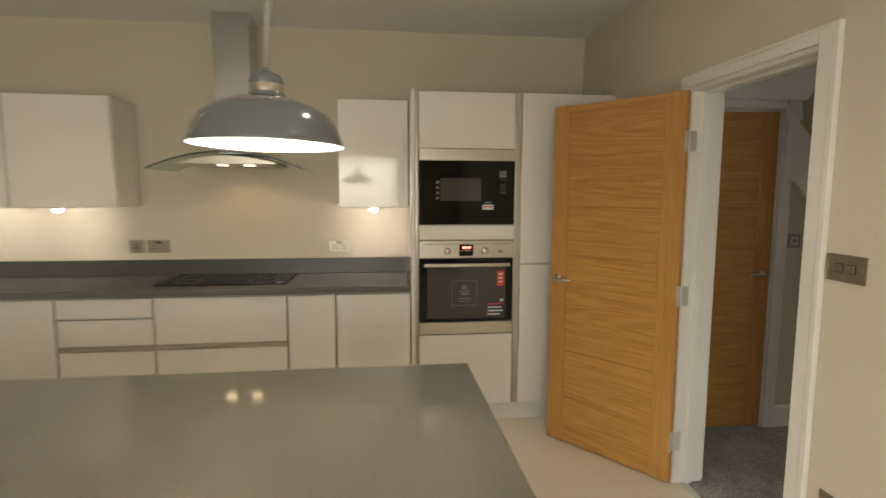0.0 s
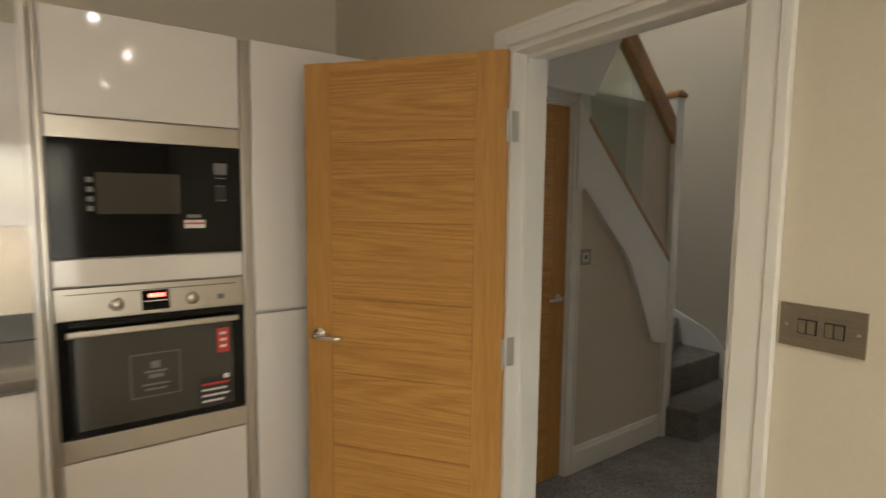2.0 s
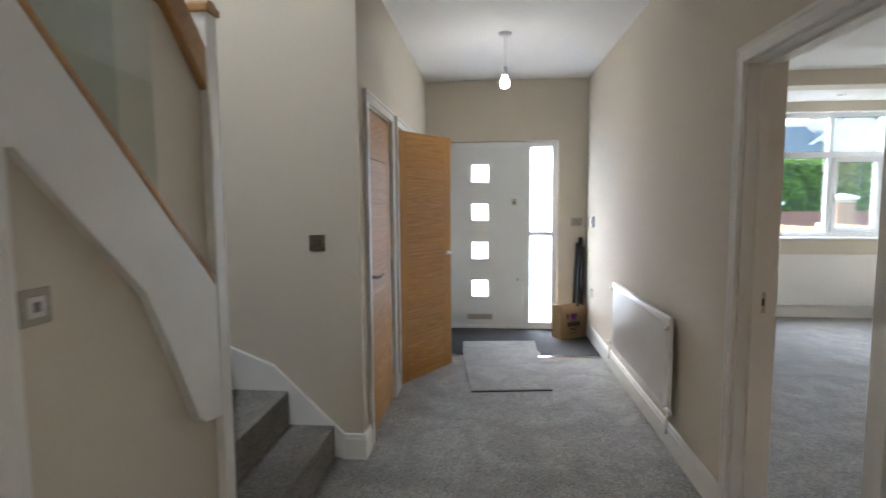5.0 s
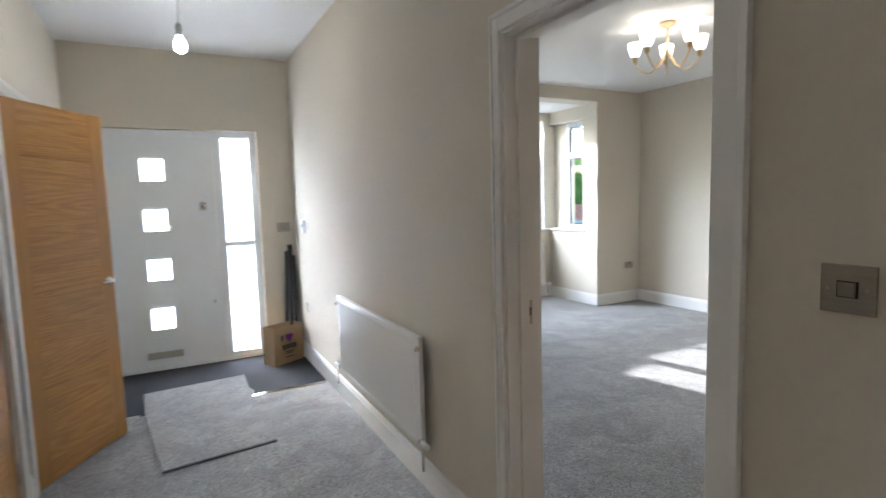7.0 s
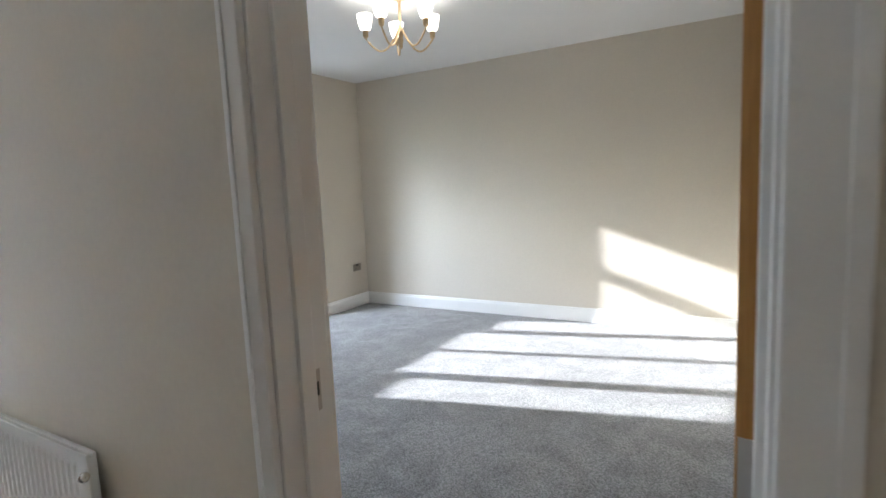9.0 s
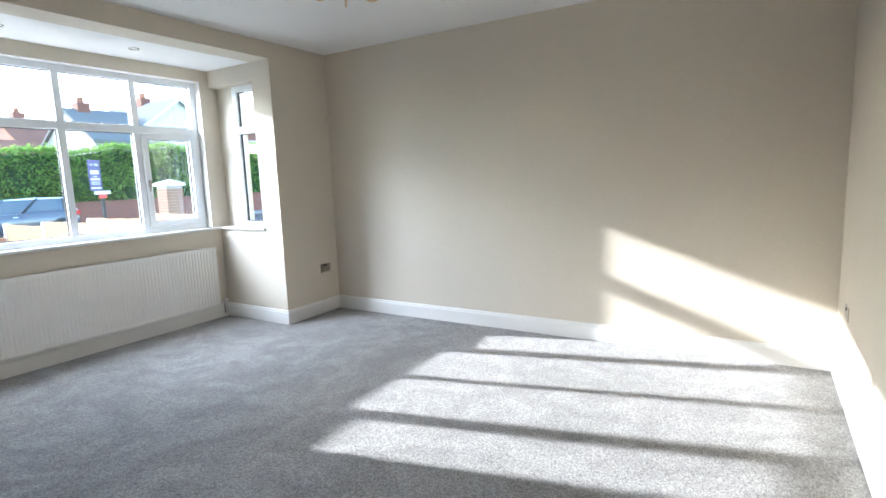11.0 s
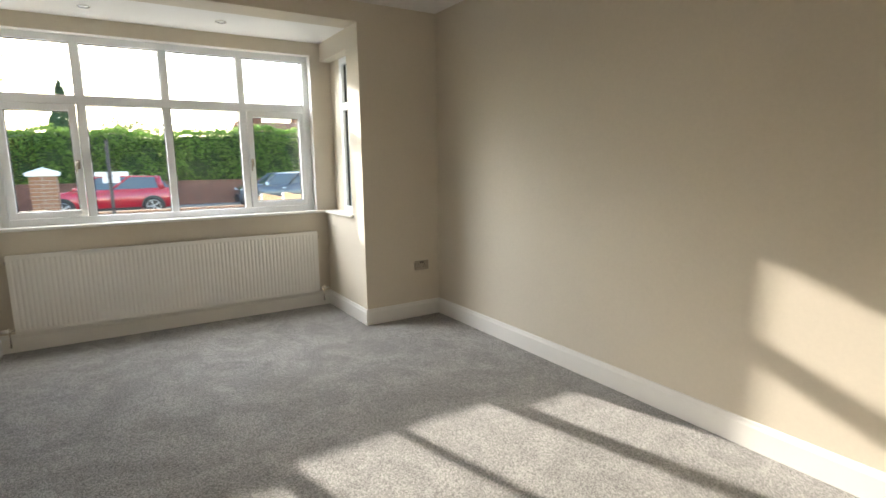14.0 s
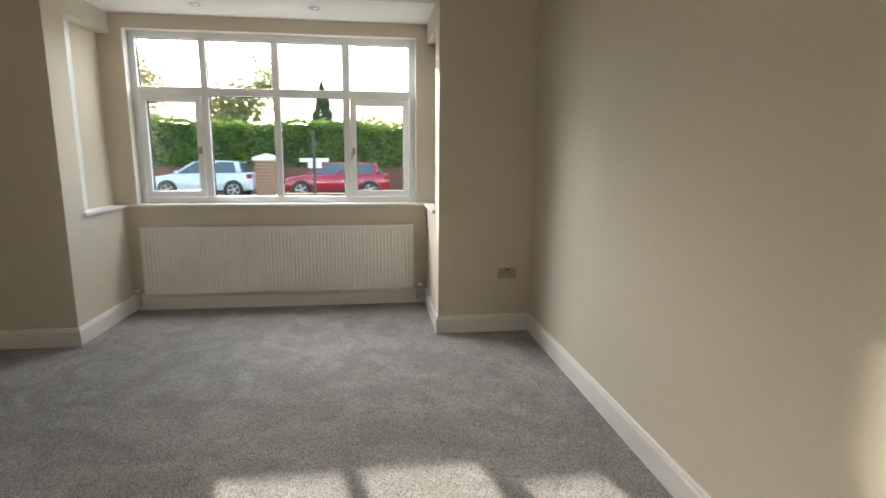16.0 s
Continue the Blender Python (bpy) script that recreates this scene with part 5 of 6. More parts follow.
M_CONIFER = leaf_material("conifer_needles", (0.05, 0.12, 0.065), (0.15, 0.25, 0.13))

ROAD = -0.26
structure("ground", box(8.9, 400, -300, 300, ROAD - 0.6, ROAD - 0.03), M_GROUND, "rough ground beyond the house reaching to the horizon", "ground")
structure("ground_rear", box(-300, 8.9, -300, 300, ROAD - 0.6, ROAD - 0.034), M_GROUND, "ground behind the house", "ground")
structure("driveway", box(9.75, 17.1, -1.95, 9.0, ROAD - 0.028, -0.12), M_SLAB, "pale paved front drive", "driveway")
structure("pavement_near", box(17.55, 19.6, -60, 60, ROAD - 0.028, ROAD + 0.10), M_SLAB, "concrete pavement along the road", "pavement")
structure("road", box(19.75, 28.2, -120, 120, ROAD - 0.028, ROAD), M_TARMAC, "grey tarmac road", "road")
for x in (19.61, 28.21):
    structure("kerb", box(x, x + 0.13, -60, 60, ROAD - 0.028, ROAD + 0.11, 0.01), M_SLAB, "concrete kerb", "kerb")
structure("pavement_far", box(28.35, 29.3, -60, 60, ROAD - 0.028, ROAD + 0.10), M_SLAB, "far pavement", "pavement")


def scatter(count, place, size, seed, squash=0.55):
    """Small leaves as bent four-cornered blades; place(rng) gives a point and its outward way."""
    rng = np.random.default_rng(seed)
    verts, faces = np.zeros((count * 4, 3)), np.arange(count * 4).reshape(-1, 4)
    for n in range(count):
        p, out = place(rng)
        a = rng.normal(size=3) + 0.6 * np.array(out)
        a /= np.linalg.norm(a)
        b = np.cross(a, rng.normal(size=3))
        b /= np.linalg.norm(b)
        s = size * rng.uniform(0.6, 1.4)
        verts[4 * n : 4 * n + 4] = [p - b * s * squash * 0.5, p + a * s * 0.5, p + b * s * squash * 0.5, p - a * s * 0.5]
    data = bpy.data.meshes.new("leaves")
    data.from_pydata(verts.tolist(), [], faces.tolist())
    return data


def top_of_hedge(y):
    return 2.86 + 0.035 * max(0.0, -y) + 0.10 * math.sin(y * 0.9) + 0.07 * math.sin(y * 2.3 + 1) + 0.04 * math.sin(y * 5.1)


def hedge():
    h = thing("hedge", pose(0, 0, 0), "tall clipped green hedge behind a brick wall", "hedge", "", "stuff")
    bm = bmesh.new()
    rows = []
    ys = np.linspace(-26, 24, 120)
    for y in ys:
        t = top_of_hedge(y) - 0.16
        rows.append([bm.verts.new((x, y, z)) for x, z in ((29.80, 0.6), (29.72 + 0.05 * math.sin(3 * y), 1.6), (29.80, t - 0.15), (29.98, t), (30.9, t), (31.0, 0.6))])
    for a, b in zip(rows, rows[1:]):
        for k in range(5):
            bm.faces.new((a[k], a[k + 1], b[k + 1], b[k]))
    # dark sheet behind the leaves, painted as the hedge's shaded inside
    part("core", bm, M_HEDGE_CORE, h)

    def place(rng):
        y = rng.uniform(-26, 24)
        t = top_of_hedge(y)
        if rng.random() < 0.72:
            z = 0.62 + (t - 0.62) * rng.random() ** 0.85
            bulge = 0.10 * math.sin(y * 2.1 + z * 3) + 0.07 * math.sin(y * 5.3 - z * 4.7)
            return np.array((29.66 - bulge + rng.normal() * 0.07, y, z + rng.normal() * 0.03)), (-1, 0, 0.3)
        return np.array((rng.uniform(29.7, 30.6), y, t + abs(rng.normal()) * 0.10 - 0.08)), (0, 0, 1)

    data = scatter(70000, place, 0.115, 5)
    data.materials.append(M_HEDGE)
    part_like("leaves", data, h)


hedge()
structure("wall_across_road", box(29.32, 29.52, -26, 24, ROAD + 0.05, 0.80), M_BRICK, "weathered red brick garden wall across the road", "garden wall")
structure("wall_coping_across_road", box(29.29, 29.55, -26, 24, 0.801, 0.87, 0.012), M_BRICK, "brick on edge coping of the far wall", "coping")

# the front garden wall, its pier and the neighbour's
structure("garden_wall", box(17.22, 17.44, -1.95, 1.55, ROAD - 0.02, 0.46), M_BRICK2, "low orange brick front garden wall", "garden wall")
structure("garden_wall_coping", box(17.19, 17.47, -1.95, 1.55, 0.461, 0.53, 0.01), M_BRICK2, "brick on edge coping", "coping")


def brick_pier(x, y, top, label, mat):
    p = thing("gate_pier", pose(x, y, ROAD - 0.03), label, "brick pier", "brick gate piers")
    h = top - ROAD + 0.03
    part("core", box(-0.212, 0.212, -0.212, 0.212, 0, h - 0.17), M_MORTAR, p)
    across = mesh_of("brick", box(-0.105, 0.105, -0.05, 0.05, 0.0, 0.064, 0.006), mat)
    n = int((h - 0.17) / 0.075)
    for k in range(n):
        z = 0.006 + k * 0.075
        for s in (-1, 1):
            if k % 2:
                for q in (-0.112, 0.112):
                    part_like("brick", across, p, pose(q, s * 0.167, z))
                part_like("brick", across, p, pose(s * 0.167, 0.0, z, 0, 0, 90))
            else:
                for q in (-0.112, 0.112):
                    part_like("brick", across, p, pose(s * 0.167, q, z, 0, 0, 90))
                part_like("brick", across, p, pose(0.0, s * 0.167, z))
    bm = box(-0.27, 0.27, -0.27, 0.27, h - 0.17, h - 0.10, 0.008)
    tip = bmesh.new()
    base = [tip.verts.new(v) for v in ((-0.26, -0.26, h - 0.10), (0.26, -0.26, h - 0.10), (0.26, 0.26, h - 0.10), (-0.26, 0.26, h - 0.10))]
    peak = tip.verts.new((0, 0, h))
    for k in range(4):
        tip.faces.new((base[k], base[(k + 1) % 4], peak))
    part("capstone", joined(bm, tip), M_CAPSTONE, p, "white pyramid capstone")
    return p


brick_pier(17.33, 1.80, 1.47, "orange brick gate pier with a white pyramid cap", M_BRICK2)
brick_pier(17.33, -5.50, 1.60, "neighbour's brick gate pier with a white cap", M_BRICK2)


def fence():
    f = thing("timber_fence", pose(0, 0, 0), "new timber boundary fence with concrete posts", "fence")
    for k in range(4):
        x0 = 10.6 + k * 1.68
        top = 1.05 - 0.085 * k
        part("post", box(x0 - 0.05, x0 + 0.05, -2.07, -1.97, ROAD - 0.02, top + 0.07, 0.008), M_CAPSTONE, f, "pale concrete post")
        panel = part("rail", box(x0 + 0.05, x0 + 1.63, -2.035, -2.005, top - 0.06, top - 0.02, 0.004), M_TIMBER, f)
        part("rail", box(x0 + 0.05, x0 + 1.63, -2.035, -2.005, ROAD + 0.15, ROAD + 0.19, 0.004), M_TIMBER, f)
        board = mesh_of("board", box(0.0, 0.095, -0.012, 0.012, ROAD + 0.02, top - 0.01, 0.003), M_TIMBER)
        for q in range(16):
            part_like("board", board, f, pose(x0 + 0.055 + q * 0.0985, -1.995, random.uniform(-0.012, 0.008)))
    part("post", box(17.27, 17.37, -2.07, -1.97, ROAD - 0.02, 0.80, 0.008), M_CAPSTONE, f, "pale concrete post")


fence()


def words(text, size, m, mat, parent, name="lettering"):
    curve = bpy.data.curves.new(name, "FONT")
    curve.body, curve.size, curve.align_x, curve.extrude = text, size, "CENTER", 0.001
    ob = new(name, curve)
    curve.materials.append(mat)
    ob.parent, ob.matrix_basis = parent, m
    return ob


def sale_sign():
    s = thing("estate_sign", pose(16.39, -3.44, ROAD, 0, 0, -62), "purple estate agent sign on a dark wooden post", "sign")
    z0 = -ROAD + 0.03
    part("post", box(-0.03, 0.03, 0.0, 0.05, 0.0, z0 + 2.0, 0.004), M_POST, s)
    part("board", box(-0.36, -0.02, -0.012, -0.001, z0 + 1.36, z0 + 1.99, 0.002), M_SIGN, s, "purple board with white lettering")
    words("For Sale", 0.085, pose(-0.19, -0.014, z0 + 1.87, 90, 0, 0), M_STICKER, s)
    for a, b, c, d in ((-0.31, -0.07, 1.70, 1.78), (-0.25, -0.13, 1.645, 1.66), (-0.32, -0.06, 1.575, 1.615), (-0.31, -0.07, 1.53, 1.545), (-0.31, -0.07, 1.49, 1.505), (-0.34, -0.04, 1.40, 1.43)):
        part("print", box(a, b, -0.0145, -0.011, z0 + c, z0 + d), M_STICKER, s, "white printed bar")
    part("strip", box(-0.26, 0.22, -0.012, -0.001, z0 + 1.28, z0 + 1.35, 0.002), M_STICKER, s, "white slip board")
    part("strip", box(-0.14, 0.10, -0.014, -0.001, z0 + 1.19, z0 + 1.278, 0.002), M_RED, s, "red slip board")
    b = thing("blank_sign", pose(17.12, 0.68, ROAD - 0.03, 0, 0, -90), "plain white sign board on a dark post", "sign")
    part("post", box(-0.035, 0.035, 0.0, 0.05, 0.0, z0 + 2.0, 0.004), M_POST, b)
    part("board", box(-0.335, 0.335, 0.051, 0.062, z0 + 1.27, z0 + 1.36, 0.002), M_STICKER, b, "white board")
    part("board", box(-0.14, 0.17, 0.051, 0.062, z0 + 1.13, z0 + 1.268, 0.002), M_STICKER, b, "white board")


sale_sign()


def car(m, label, paint, length, front, base, height, width=1.75, roof_mat=None, boxy=False):
    """A hatchback. Local x forward from the rear bumper, y to the left, z up from the road; front: the front axle's x, base: the wheelbase."""
    c = thing("parked_car", m, label, "car", "cars parked along the road")
    L, H, w = length, height, width / 2
    rear = front - base
    belt = 0.66 * H
    hood = 0.70 * H if boxy else 0.62 * H
    cowl, tail = front - 0.28, 0.10 if boxy else 0.14
    stations = [(0.0, 0.42, 0.60 * H, 0.86), (0.06, 0.30, 0.68 * H, 0.93), (0.35, 0.26, belt + 0.03, 0.98), (rear, 0.24, belt + 0.02, 1.0), ((rear + front) / 2, 0.22, belt, 1.0),
                (cowl, 0.24, belt - 0.01, 0.99), (front, 0.24, hood, 0.98), (L - 0.35, 0.24, hood - 0.07, 0.95), (L - 0.10, 0.26, hood - 0.17, 0.88), (L, 0.34, hood - 0.33, 0.76)]
    bm = bmesh.new()
    rings = []
    for x, low, top, k in stations:
        q = [(-w * k * 0.90, low), (-w * k * 0.985, low + 0.12), (-w * k, (low + top) / 2), (-w * k * 0.97, top - 0.05), (-w * k * 0.90, top)]
        rings.append([bm.verts.new((x, y, z)) for y, z in q] + [bm.verts.new((x, -y, z)) for y, z in q[::-1]])
    for a, b in zip(rings, rings[1:]):
        for k in range(10):
            bm.faces.new((a[k], a[(k + 1) % 10], b[(k + 1) % 10], b[k]))
    bm.faces.new(rings[0])
    bm.faces.new(rings[-1])
    bmesh.ops.recalc_face_normals(bm, faces=bm.faces)
    for f in bm.faces:
        f.smooth = True
    part("body", bm, paint, c, "painted body shell")
    r0, r1 = (0.42, cowl - 0.62) if boxy else (0.62, cowl - 0.80)
    side = [(tail + 0.05, belt - 0.03), (cowl + 0.06, belt - 0.06), (r1 + 0.06, H - 0.06), ((r0 + r1) / 2, H - 0.025), (r0 - 0.10, H - 0.07)]

    def cabin(points, low_half, high_half):
        bm = bmesh.new()
        zs = [p[1] for p in points]
        lo, hi = min(zs), max(zs)
        def half(z):
            return low_half + (high_half - low_half) * (z - lo) / (hi - lo)
        left = [bm.verts.new((x, half(z), z)) for x, z in points]
        right = [bm.verts.new((x, -half(z), z)) for x, z in points]
        bm.faces.new(left)
        bm.faces.new(right[::-1])
        for k in range(len(points)):
            j = (k + 1) % len(points)
            bm.faces.new((left[k], right[k], right[j], left[j]))
        bmesh.ops.recalc_face_normals(bm, faces=bm.faces)
        return bm

    part("glasshouse", cabin(side, w * 0.90, w * 0.70), M_CARGLASS, c, "dark car windows")
    deep = 0.07 if roof_mat else 0.0
    roof = [(r0 - 0.16, H - 0.085 - deep), (r0 - 0.02, H - 0.03), ((r0 + r1) / 2, H), (r1 + 0.02, H - 0.035), (r1 + 0.10, H - 0.075 - deep), ((r0 + r1) / 2, H - 0.06 - deep)]
    part("roof", transformed(prism(roof, "y", -w * 0.715, w * 0.715, 0.012), pose(0, 0, 0)), roof_mat or paint, c, "painted roof")
    for s in (-1, 1):
        def pillar(a, b, wide):
            ya, yb = s * w * 0.905, s * w * 0.715
            return tube([(a[0], ya, a[1]), ((a[0] + b[0]) / 2, (ya + yb) / 2 + s * 0.008, (a[1] + b[1]) / 2), (b[0], yb, b[1])], wide, 8)
        part("pillar", pillar((cowl + 0.04, belt - 0.05), (r1 + 0.06, H - 0.06), 0.035), paint, c)
        part("pillar", pillar(((rear + front) / 2 - 0.02, belt - 0.05), ((r0 + r1) / 2 - 0.04, H - 0.04), 0.035), M_BLACK if boxy else paint, c)
        bm = pillar((tail + 0.32, belt - 0.04), (r0 - 0.02, H - 0.07), 0.10)
        part("pillar", bm, M_BLACK if boxy else paint, c)
        part("mirror", box(cowl - 0.16, cowl - 0.04, s * (w + 0.02) - 0.07, s * (w + 0.02) + 0.07, belt - 0.02, belt + 0.10, 0.03), roof_mat or paint, c, "door mirror")
        part("door_seam", box((rear + front) / 2 - 0.005, (rear + front) / 2 + 0.003, s * w * 0.999 - 0.004, s * w * 0.999 + 0.004, 0.34, belt - 0.10), M_INK, c)
        part("door_handle", box((rear + front) / 2 + 0.10, (rear + front) / 2 + 0.26, s * w - 0.012, s * w + 0.015, belt - 0.16, belt - 0.13, 0.006), roof_mat or paint, c)
        part("sill_trim", box(rear + 0.40, front - 0.40, s * w * 0.95 - 0.02, s * w * 0.95 + 0.02, 0.22, 0.31, 0.01), M_BLACK, c)
        part("belt_trim", box(tail + 0.35, cowl - 0.05, s * w * 0.935 - 0.008, s * w * 0.935 + 0.012, belt - 0.055, belt - 0.035, 0.004), M_CHROME, c)
        part("headlight", transformed(box(-0.16, 0.12, -0.13, 0.13, -0.075, 0.075, 0.04), pose(L - 0.19, s * w * 0.70, hood - 0.24, 0, 18, s * -28)), M_LIGHTGLASS, c, "clear headlight")
        part("tail_light", box(0.005, 0.20, s * w * 0.80 - 0.14, s * w * 0.80 + 0.14, belt - 0.20, belt - 0.02, 0.03), M_TAIL, c, "red tail light")
        for x in (rear, front):
            part("wheel_arch", transformed(lathe([(0.0, 0.0), (0.375, 0.0), (0.385, 0.012), (0.36, 0.016), (0.0, 0.016)], 32), pose(x, s * (w - 0.012), 0.325, -90 * s, 0, 0)), M_BLACK, c, "dark wheel arch")
            tyre = part("wheel", transformed(lathe([(0.235, -0.02), (0.30, 0.0), (0.318, 0.035), (0.318, 0.15), (0.30, 0.185), (0.235, 0.195)], 36), pose(x, s * (w - 0.165), 0.318, -90 * s, 0, 0)), M_TYRE, c, "black tyre")
            bm = lathe([(0.238, 0.165), (0.238, 0.192), (0.215, 0.192), (0.210, 0.165)], 36)
            joined(bm, lathe([(0.0, 0.165), (0.05, 0.165), (0.05, 0.186), (0.0, 0.190)], 16))
            for k in range(5):
                joined(bm, transformed(box(0.03, 0.222, -0.026, 0.026, 0.168, 0.184, 0.005), pose(0, 0, 0, 0, 0, 72 * k)))
            part("rim", transformed(bm, pose(x, s * (w - 0.165), 0.318, -90 * s, 0, 0)), M_ALLOY, tyre, "five-spoke alloy rim")
            part("brake_disc", transformed(lathe([(0.0, 0.10), (0.23, 0.10), (0.23, 0.13), (0.0, 0.13)], 24), pose(x, s * (w - 0.165), 0.318, -90 * s, 0, 0)), M_INK, tyre)
    part("front_bumper", box(L - 0.14, L + 0.01, -w * 0.72, w * 0.72, 0.27, 0.46, 0.03), M_BLACK if boxy else paint, c)
    part("grille", box(L - 0.10, L + 0.005, -w * 0.45, w * 0.45, 0.47, 0.60, 0.02), M_INK, c, "dark grille")
    part("number_plate", box(-0.012, 0.01, -0.26, 0.26, 0.50, 0.61, 0.004), M_STICKER, c, "blank number plate")
    part("rear_bumper", box(-0.02, 0.12, -w * 0.85, w * 0.85, 0.30, 0.46, 0.03), paint, c)
    return c


P_RED = material("red_car_paint", (0.50, 0.012, 0.03), 0.25, vary=0.02, coat=1.0)
P_WHITE = material("white_car_paint", (0.75, 0.77, 0.80), 0.25, vary=0.02, coat=1.0)
P_GREY = material("grey_car_paint", (0.075, 0.085, 0.105), 0.25, vary=0.02, coat=1.0)
P_ROOFWHITE = material("white_roof_paint", (0.8, 0.8, 0.8), 0.25, coat=1.0)
car(pose(26.85, -1.33, ROAD, 0, 0, 90), "red hatchback car parked across the road", P_RED, 4.29, 3.50, 2.70, 1.43, 1.78)
car(pose(26.85, 4.08, ROAD, 0, 0, 90), "white hatchback car parked across the road", P_WHITE, 3.97, 3.17, 2.47, 1.46, 1.68)
car(pose(26.85, -7.30, ROAD, 0, 0, 90), "dark grey small car with a white roof parked across the road", P_GREY, 3.72, 3.08, 2.47, 1.45, 1.68, P_ROOFWHITE, True)


def limb(bm, p, way, length, r, depth, rng, tips):
    """A tapering branch that forks; its ends go into tips."""
    pts, q, d = [p.copy()], p.copy(), way.copy()
    for k in range(4):
        d = (d + Vector(rng.normal(size=3) * 0.13) + Vector((0, 0, 0.05))).normalized()
        q = q + d * length / 4
        pts.append(q.copy())
    joined(bm, tube([tuple(v) for v in pts], [r * (1 - 0.13 * k) for k in range(5)], 6))
    if depth == 0:
        tips += pts[1:]
        return
    for k in range(3 if depth > 1 else 4):
        n = (d + Vector(rng.normal(size=3)) * 0.55 + Vector((0, 0, 0.18))).normalized()
        limb(bm, pts[2 + k % 3], n, length * 0.66, r * 0.52, depth - 1, rng, tips)


def tree(x, y, height, seed, leaves, mat, label, leaf=0.30, spread=0.75):
    rng = np.random.default_rng(seed)
    t = thing("tree", pose(x, y, ROAD - 0.05), label, "tree", "trees beyond the hedge")
    bm, tips = bmesh.new(), []
    limb(bm, Vector((0, 0, 0)), Vector((0, 0, 1)), height * 0.42, height * 0.020, 3, rng, tips)
    part("trunk", bm, M_BARK, t, "bare brown trunk and limbs")
    at = np.array([tuple(v) for v in tips])
    data = scatter(leaves, lambda g: (at[g.integers(len(at))] + g.normal(size=3) * spread * np.array((1, 1, 0.8)), (0, 0, 0.4)), leaf, seed + 1)
    data.materials.append(mat)
    tagged(part_like("crown", data, t), label="sparse autumn crown")
    return t


tree(43.0, 14.3, 10.2, 11, 3600, M_AUTUMN, "sparse autumn tree with pale golden leaves", 0.34, 0.8)
tree(44.0, 7.2, 8.6, 12, 3000, M_GREENLEAF, "thin yellow-green tree beyond the hedge", 0.32, 0.7)
tree(46.0, 0.2, 5.4, 13, 2200, M_GREENLEAF, "low leafy tree beyond the hedge", 0.32, 0.8)
tree(47.0, 10.8, 6.4, 15, 2200, M_AUTUMN, "low autumn tree beyond the hedge", 0.32, 0.8)
tree(42.0, -3.6, 5.3, 17, 1700, M_GREENLEAF, "low leafy tree beyond the hedge", 0.3, 0.7)
bare = thing("tree", pose(44.5, 1.2, ROAD - 0.05), "bare leafless tree beyond the hedge", "tree", "trees beyond the hedge")
bm, tips = bmesh.new(), []
limb(bm, Vector((0, 0, 0)), Vector((0, 0, 1)), 3.4, 0.11, 3, np.random.default_rng(3), tips)
part("trunk", bm, M_BARK, bare, "bare trunk and limbs")


def conifer(x, y, h):
    t = thing("conifer", pose(x, y, ROAD - 0.05), "dark green conical conifer tree", "conifer tree")
    part("trunk", tube([(0, 0, 0), (0, 0, h * 0.6), (0, 0, h)], [0.16, 0.09, 0.02], 8), M_BARK, t)

    def place(g):
        u = g.random() ** 0.7
        z = h * (1 - u * 0.92)
        a = g.uniform(0, 2 * math.pi)
        tier = 0.92 + 0.08 * math.sin(z * 7)
        r = 0.23 * h * u ** 0.85 * tier * (0.75 + 0.35 * g.random()) * (1 + 0.15 * math.sin(3 * a + z))
        return np.array((r * math.cos(a), r * math.sin(a), z - 0.15 * r)), (math.cos(a), math.sin(a), -0.3)

    data = scatter(9000, place, 0.24, 23, 0.4)
    data.materials.append(M_CONIFER)
    part_like("crown", data, t)


conifer(43.4, 2.85, 6.95)


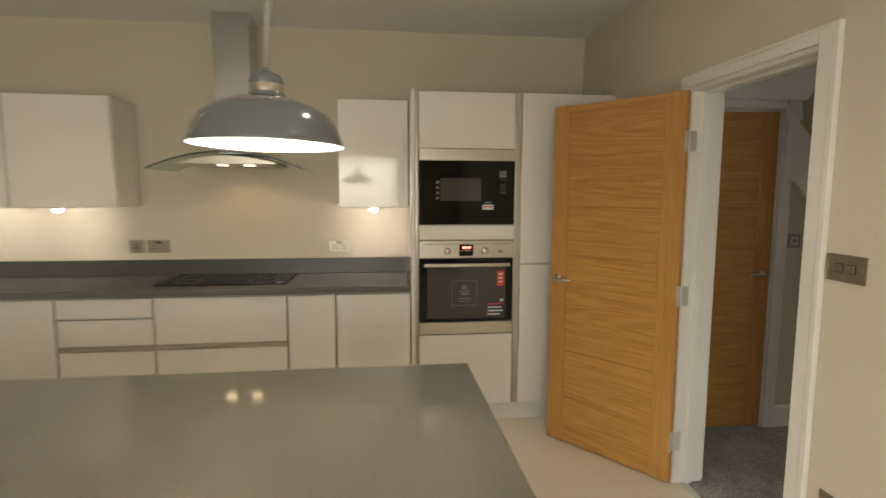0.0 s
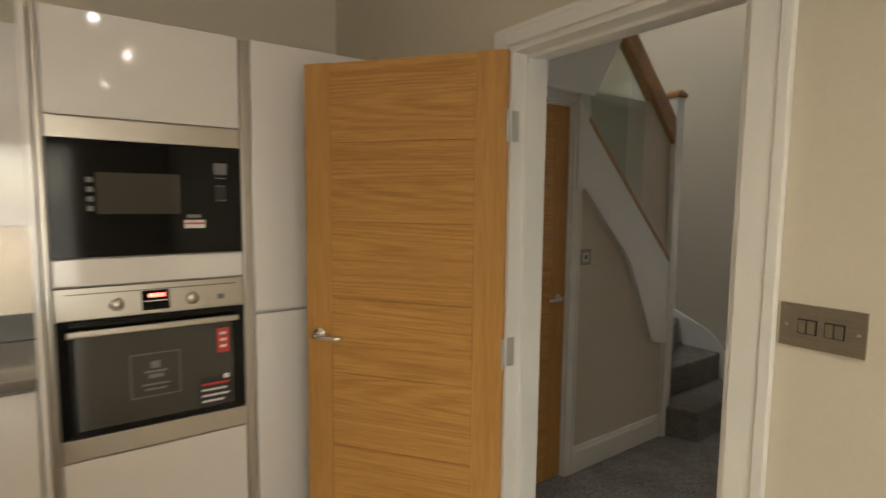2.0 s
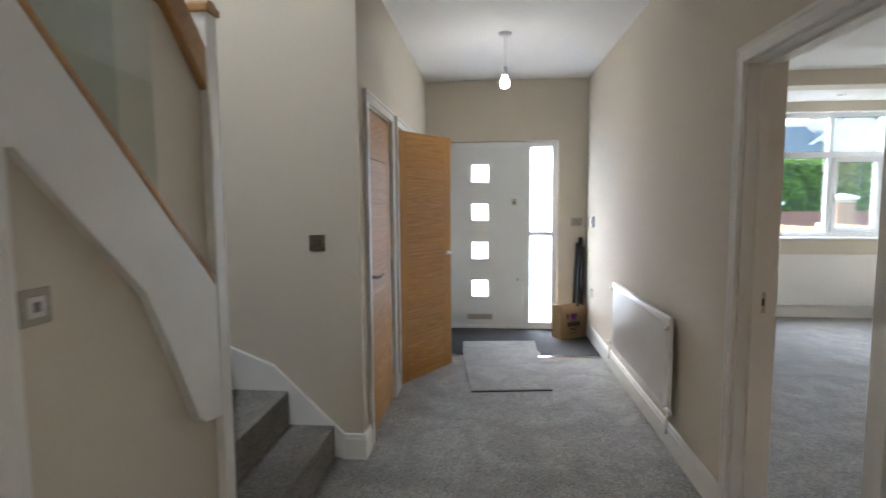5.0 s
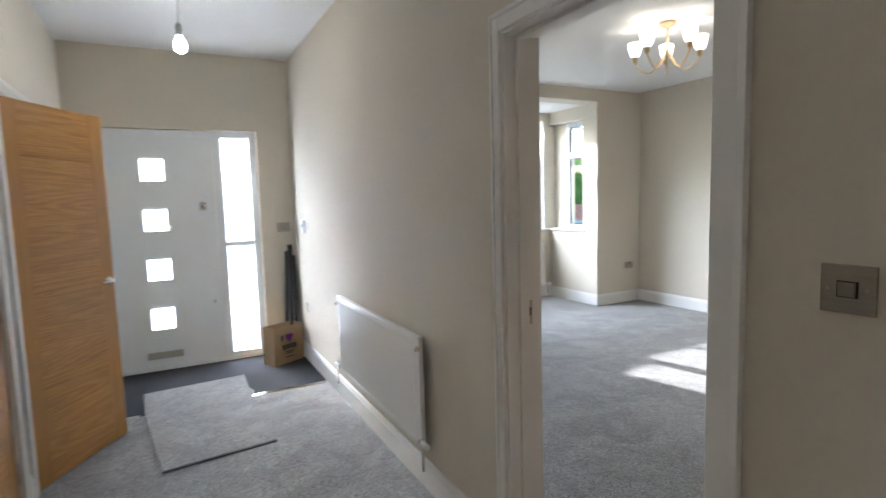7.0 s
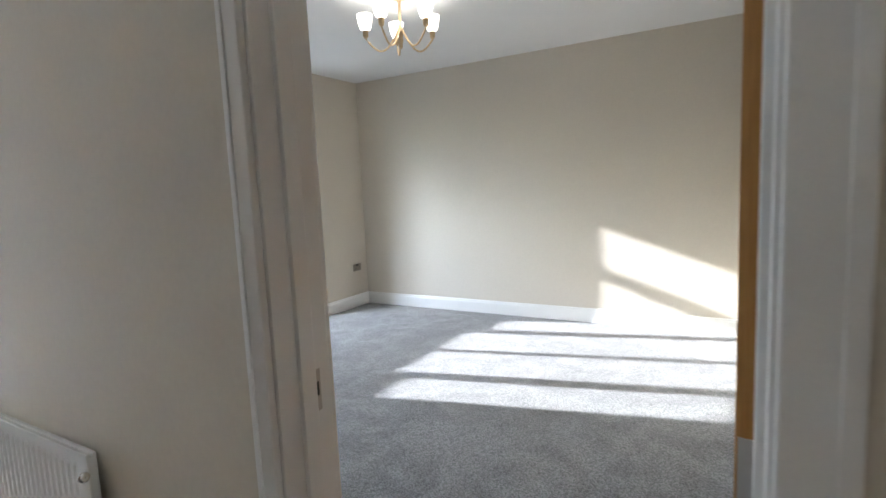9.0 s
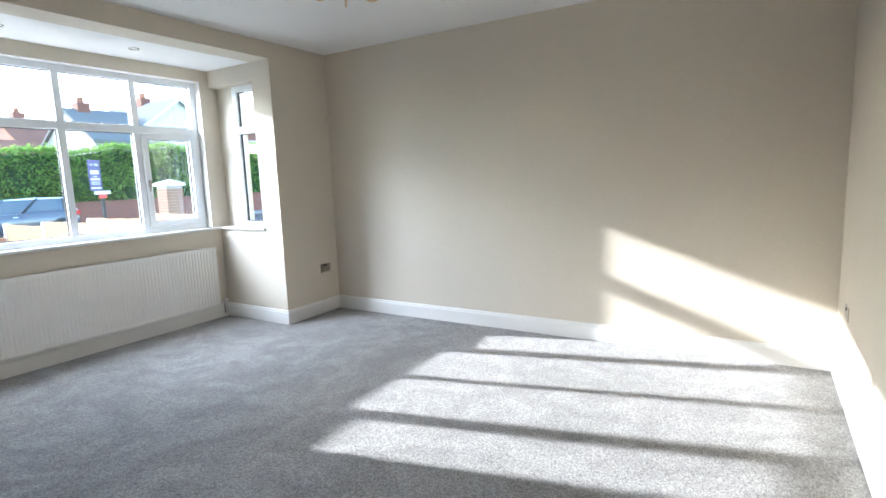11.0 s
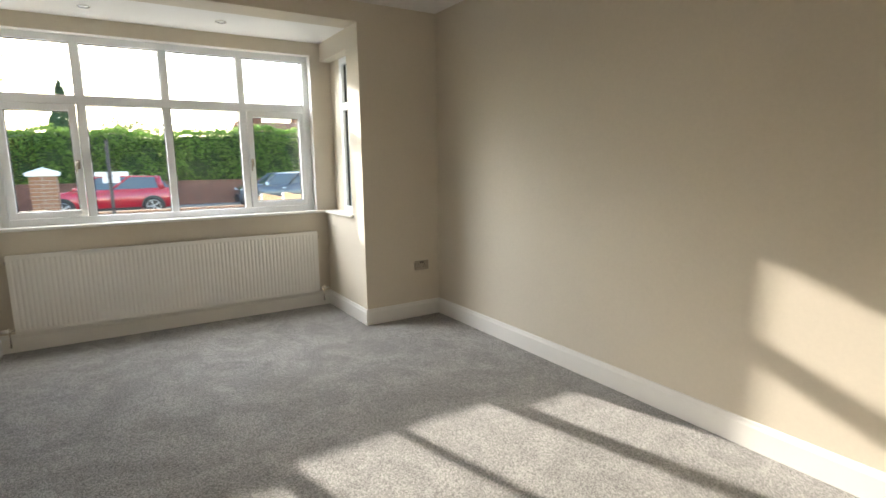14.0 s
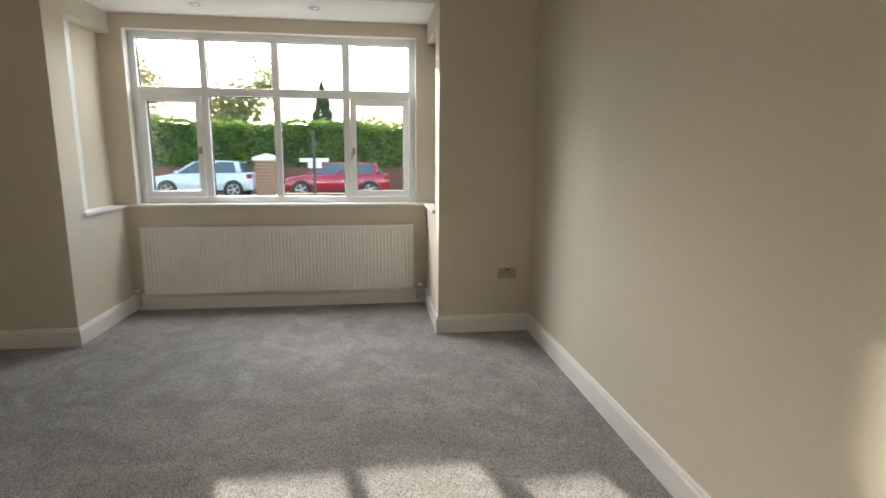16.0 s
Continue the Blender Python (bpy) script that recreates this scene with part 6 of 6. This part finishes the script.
def house(x, y, wide, deep, eaves, ridge, label, wall_mat, roof_mat, gable=True, windows=()):
    """A house whose front faces -x; the ridge runs along y, or along x with a gable to the front."""
    h = thing("house", pose(x, y, ROAD - 0.05), label, "house", "houses across the road")
    part("wall", box(0, deep, -wide / 2, wide / 2, 0, eaves), wall_mat, h)
    if gable:
        part("gable", prism([(-wide / 2, eaves), (wide / 2, eaves), (0, ridge - 0.12)], "x", 0.0, deep), wall_mat, h)
        for s in (-1, 1):
            part("roof", prism([(0, ridge), (s * (wide / 2 + 0.35), eaves - 0.15), (s * (wide / 2 + 0.35), eaves - 0.30), (0, ridge - 0.18)], "x", -0.3, deep + 0.3), roof_mat, h)
            part("barge_board", prism([(0, ridge - 0.02), (s * (wide / 2 + 0.33), eaves - 0.17), (s * (wide / 2 + 0.33), eaves - 0.37), (0, ridge - 0.24)], "x", -0.36, -0.30), M_CAPSTONE, h, "white barge board")
    else:
        for a, b in ((-0.35, deep / 2), (deep + 0.35, deep / 2)):
            part("roof", prism([(a, eaves - 0.1), (b, ridge), (b, ridge - 0.18), (a, eaves - 0.28)], "y", -wide / 2 - 0.2, wide / 2 + 0.2), roof_mat, h)
        part("gable", prism([(0, eaves), (deep, eaves), (deep / 2, ridge - 0.2)], "y", -wide / 2, wide / 2), wall_mat, h)
    for wy, wz, ww, wh in windows:
        f = part("window", box(-0.05, 0.02, wy - ww / 2, wy + ww / 2, wz, wz + wh, 0.01), M_UPVC, h, "white framed window")
        for q in (-1, 1):
            part("pane", box(-0.07, -0.04, wy + q * ww / 4 - ww / 4 + 0.05, wy + q * ww / 4 + ww / 4 - 0.05, wz + 0.06, wz + wh - 0.06), M_DARKWINDOW, f)
    cy = 0.0 if gable else wide / 4
    part("chimney", box(deep / 2 - 0.4, deep / 2 + 0.4, cy - 0.35, cy + 0.35, ridge - 0.7, ridge + 0.35, 0.02), M_BRICK, h, "brick chimney stack")
    for q in (-0.16, 0.16):
        part("chimney_pot", transformed(lathe([(0.10, 0.0), (0.12, 0.05), (0.09, 0.30), (0.11, 0.34)], 12), pose(deep / 2 + q, cy, ridge + 0.35)), M_ROOF_RED, h)
    return h


house(38.5, -19.6, 7.0, 8.0, 4.9, 7.6, "pale rendered gabled house across the road", M_RENDER, M_ROOF, True, [(-1.6, 3.0, 1.5, 1.1), (1.7, 3.0, 1.2, 1.0)])
house(37.4, -15.4, 3.6, 6.0, 4.6, 6.6, "slate roofed house across the road", M_RENDER, M_ROOF, False, [(-0.6, 3.2, 1.2, 1.0)])
house(46.0, -16.0, 5.0, 8.0, 4.5, 6.9, "brick house with a clay roof far behind the hedge", M_BRICK, M_ROOF_RED, False)
house(42.0, -9.9, 5.0, 6.0, 3.9, 4.95, "low pale house with a clay roof behind the hedge", M_RENDER, M_ROOF_RED, False)
house(44.0, 21.5, 8.0, 8.0, 4.8, 8.6, "brick house with a steep roof beyond the hedge", M_BRICK, M_ROOF, True)
house(60.0, 6.0, 14.0, 8.0, 3.4, 5.0, "low far house behind the trees", M_RENDER, M_ROOF, False)
# the tall house seen through the narrow side window
house(38.0, -27.0, 7.0, 8.0, 5.9, 8.6, "dark brick house with a tall slate roof", M_BRICK, M_ROOF, False, [(2.0, 3.6, 1.2, 1.3), (-1.5, 3.6, 1.2, 1.3)])
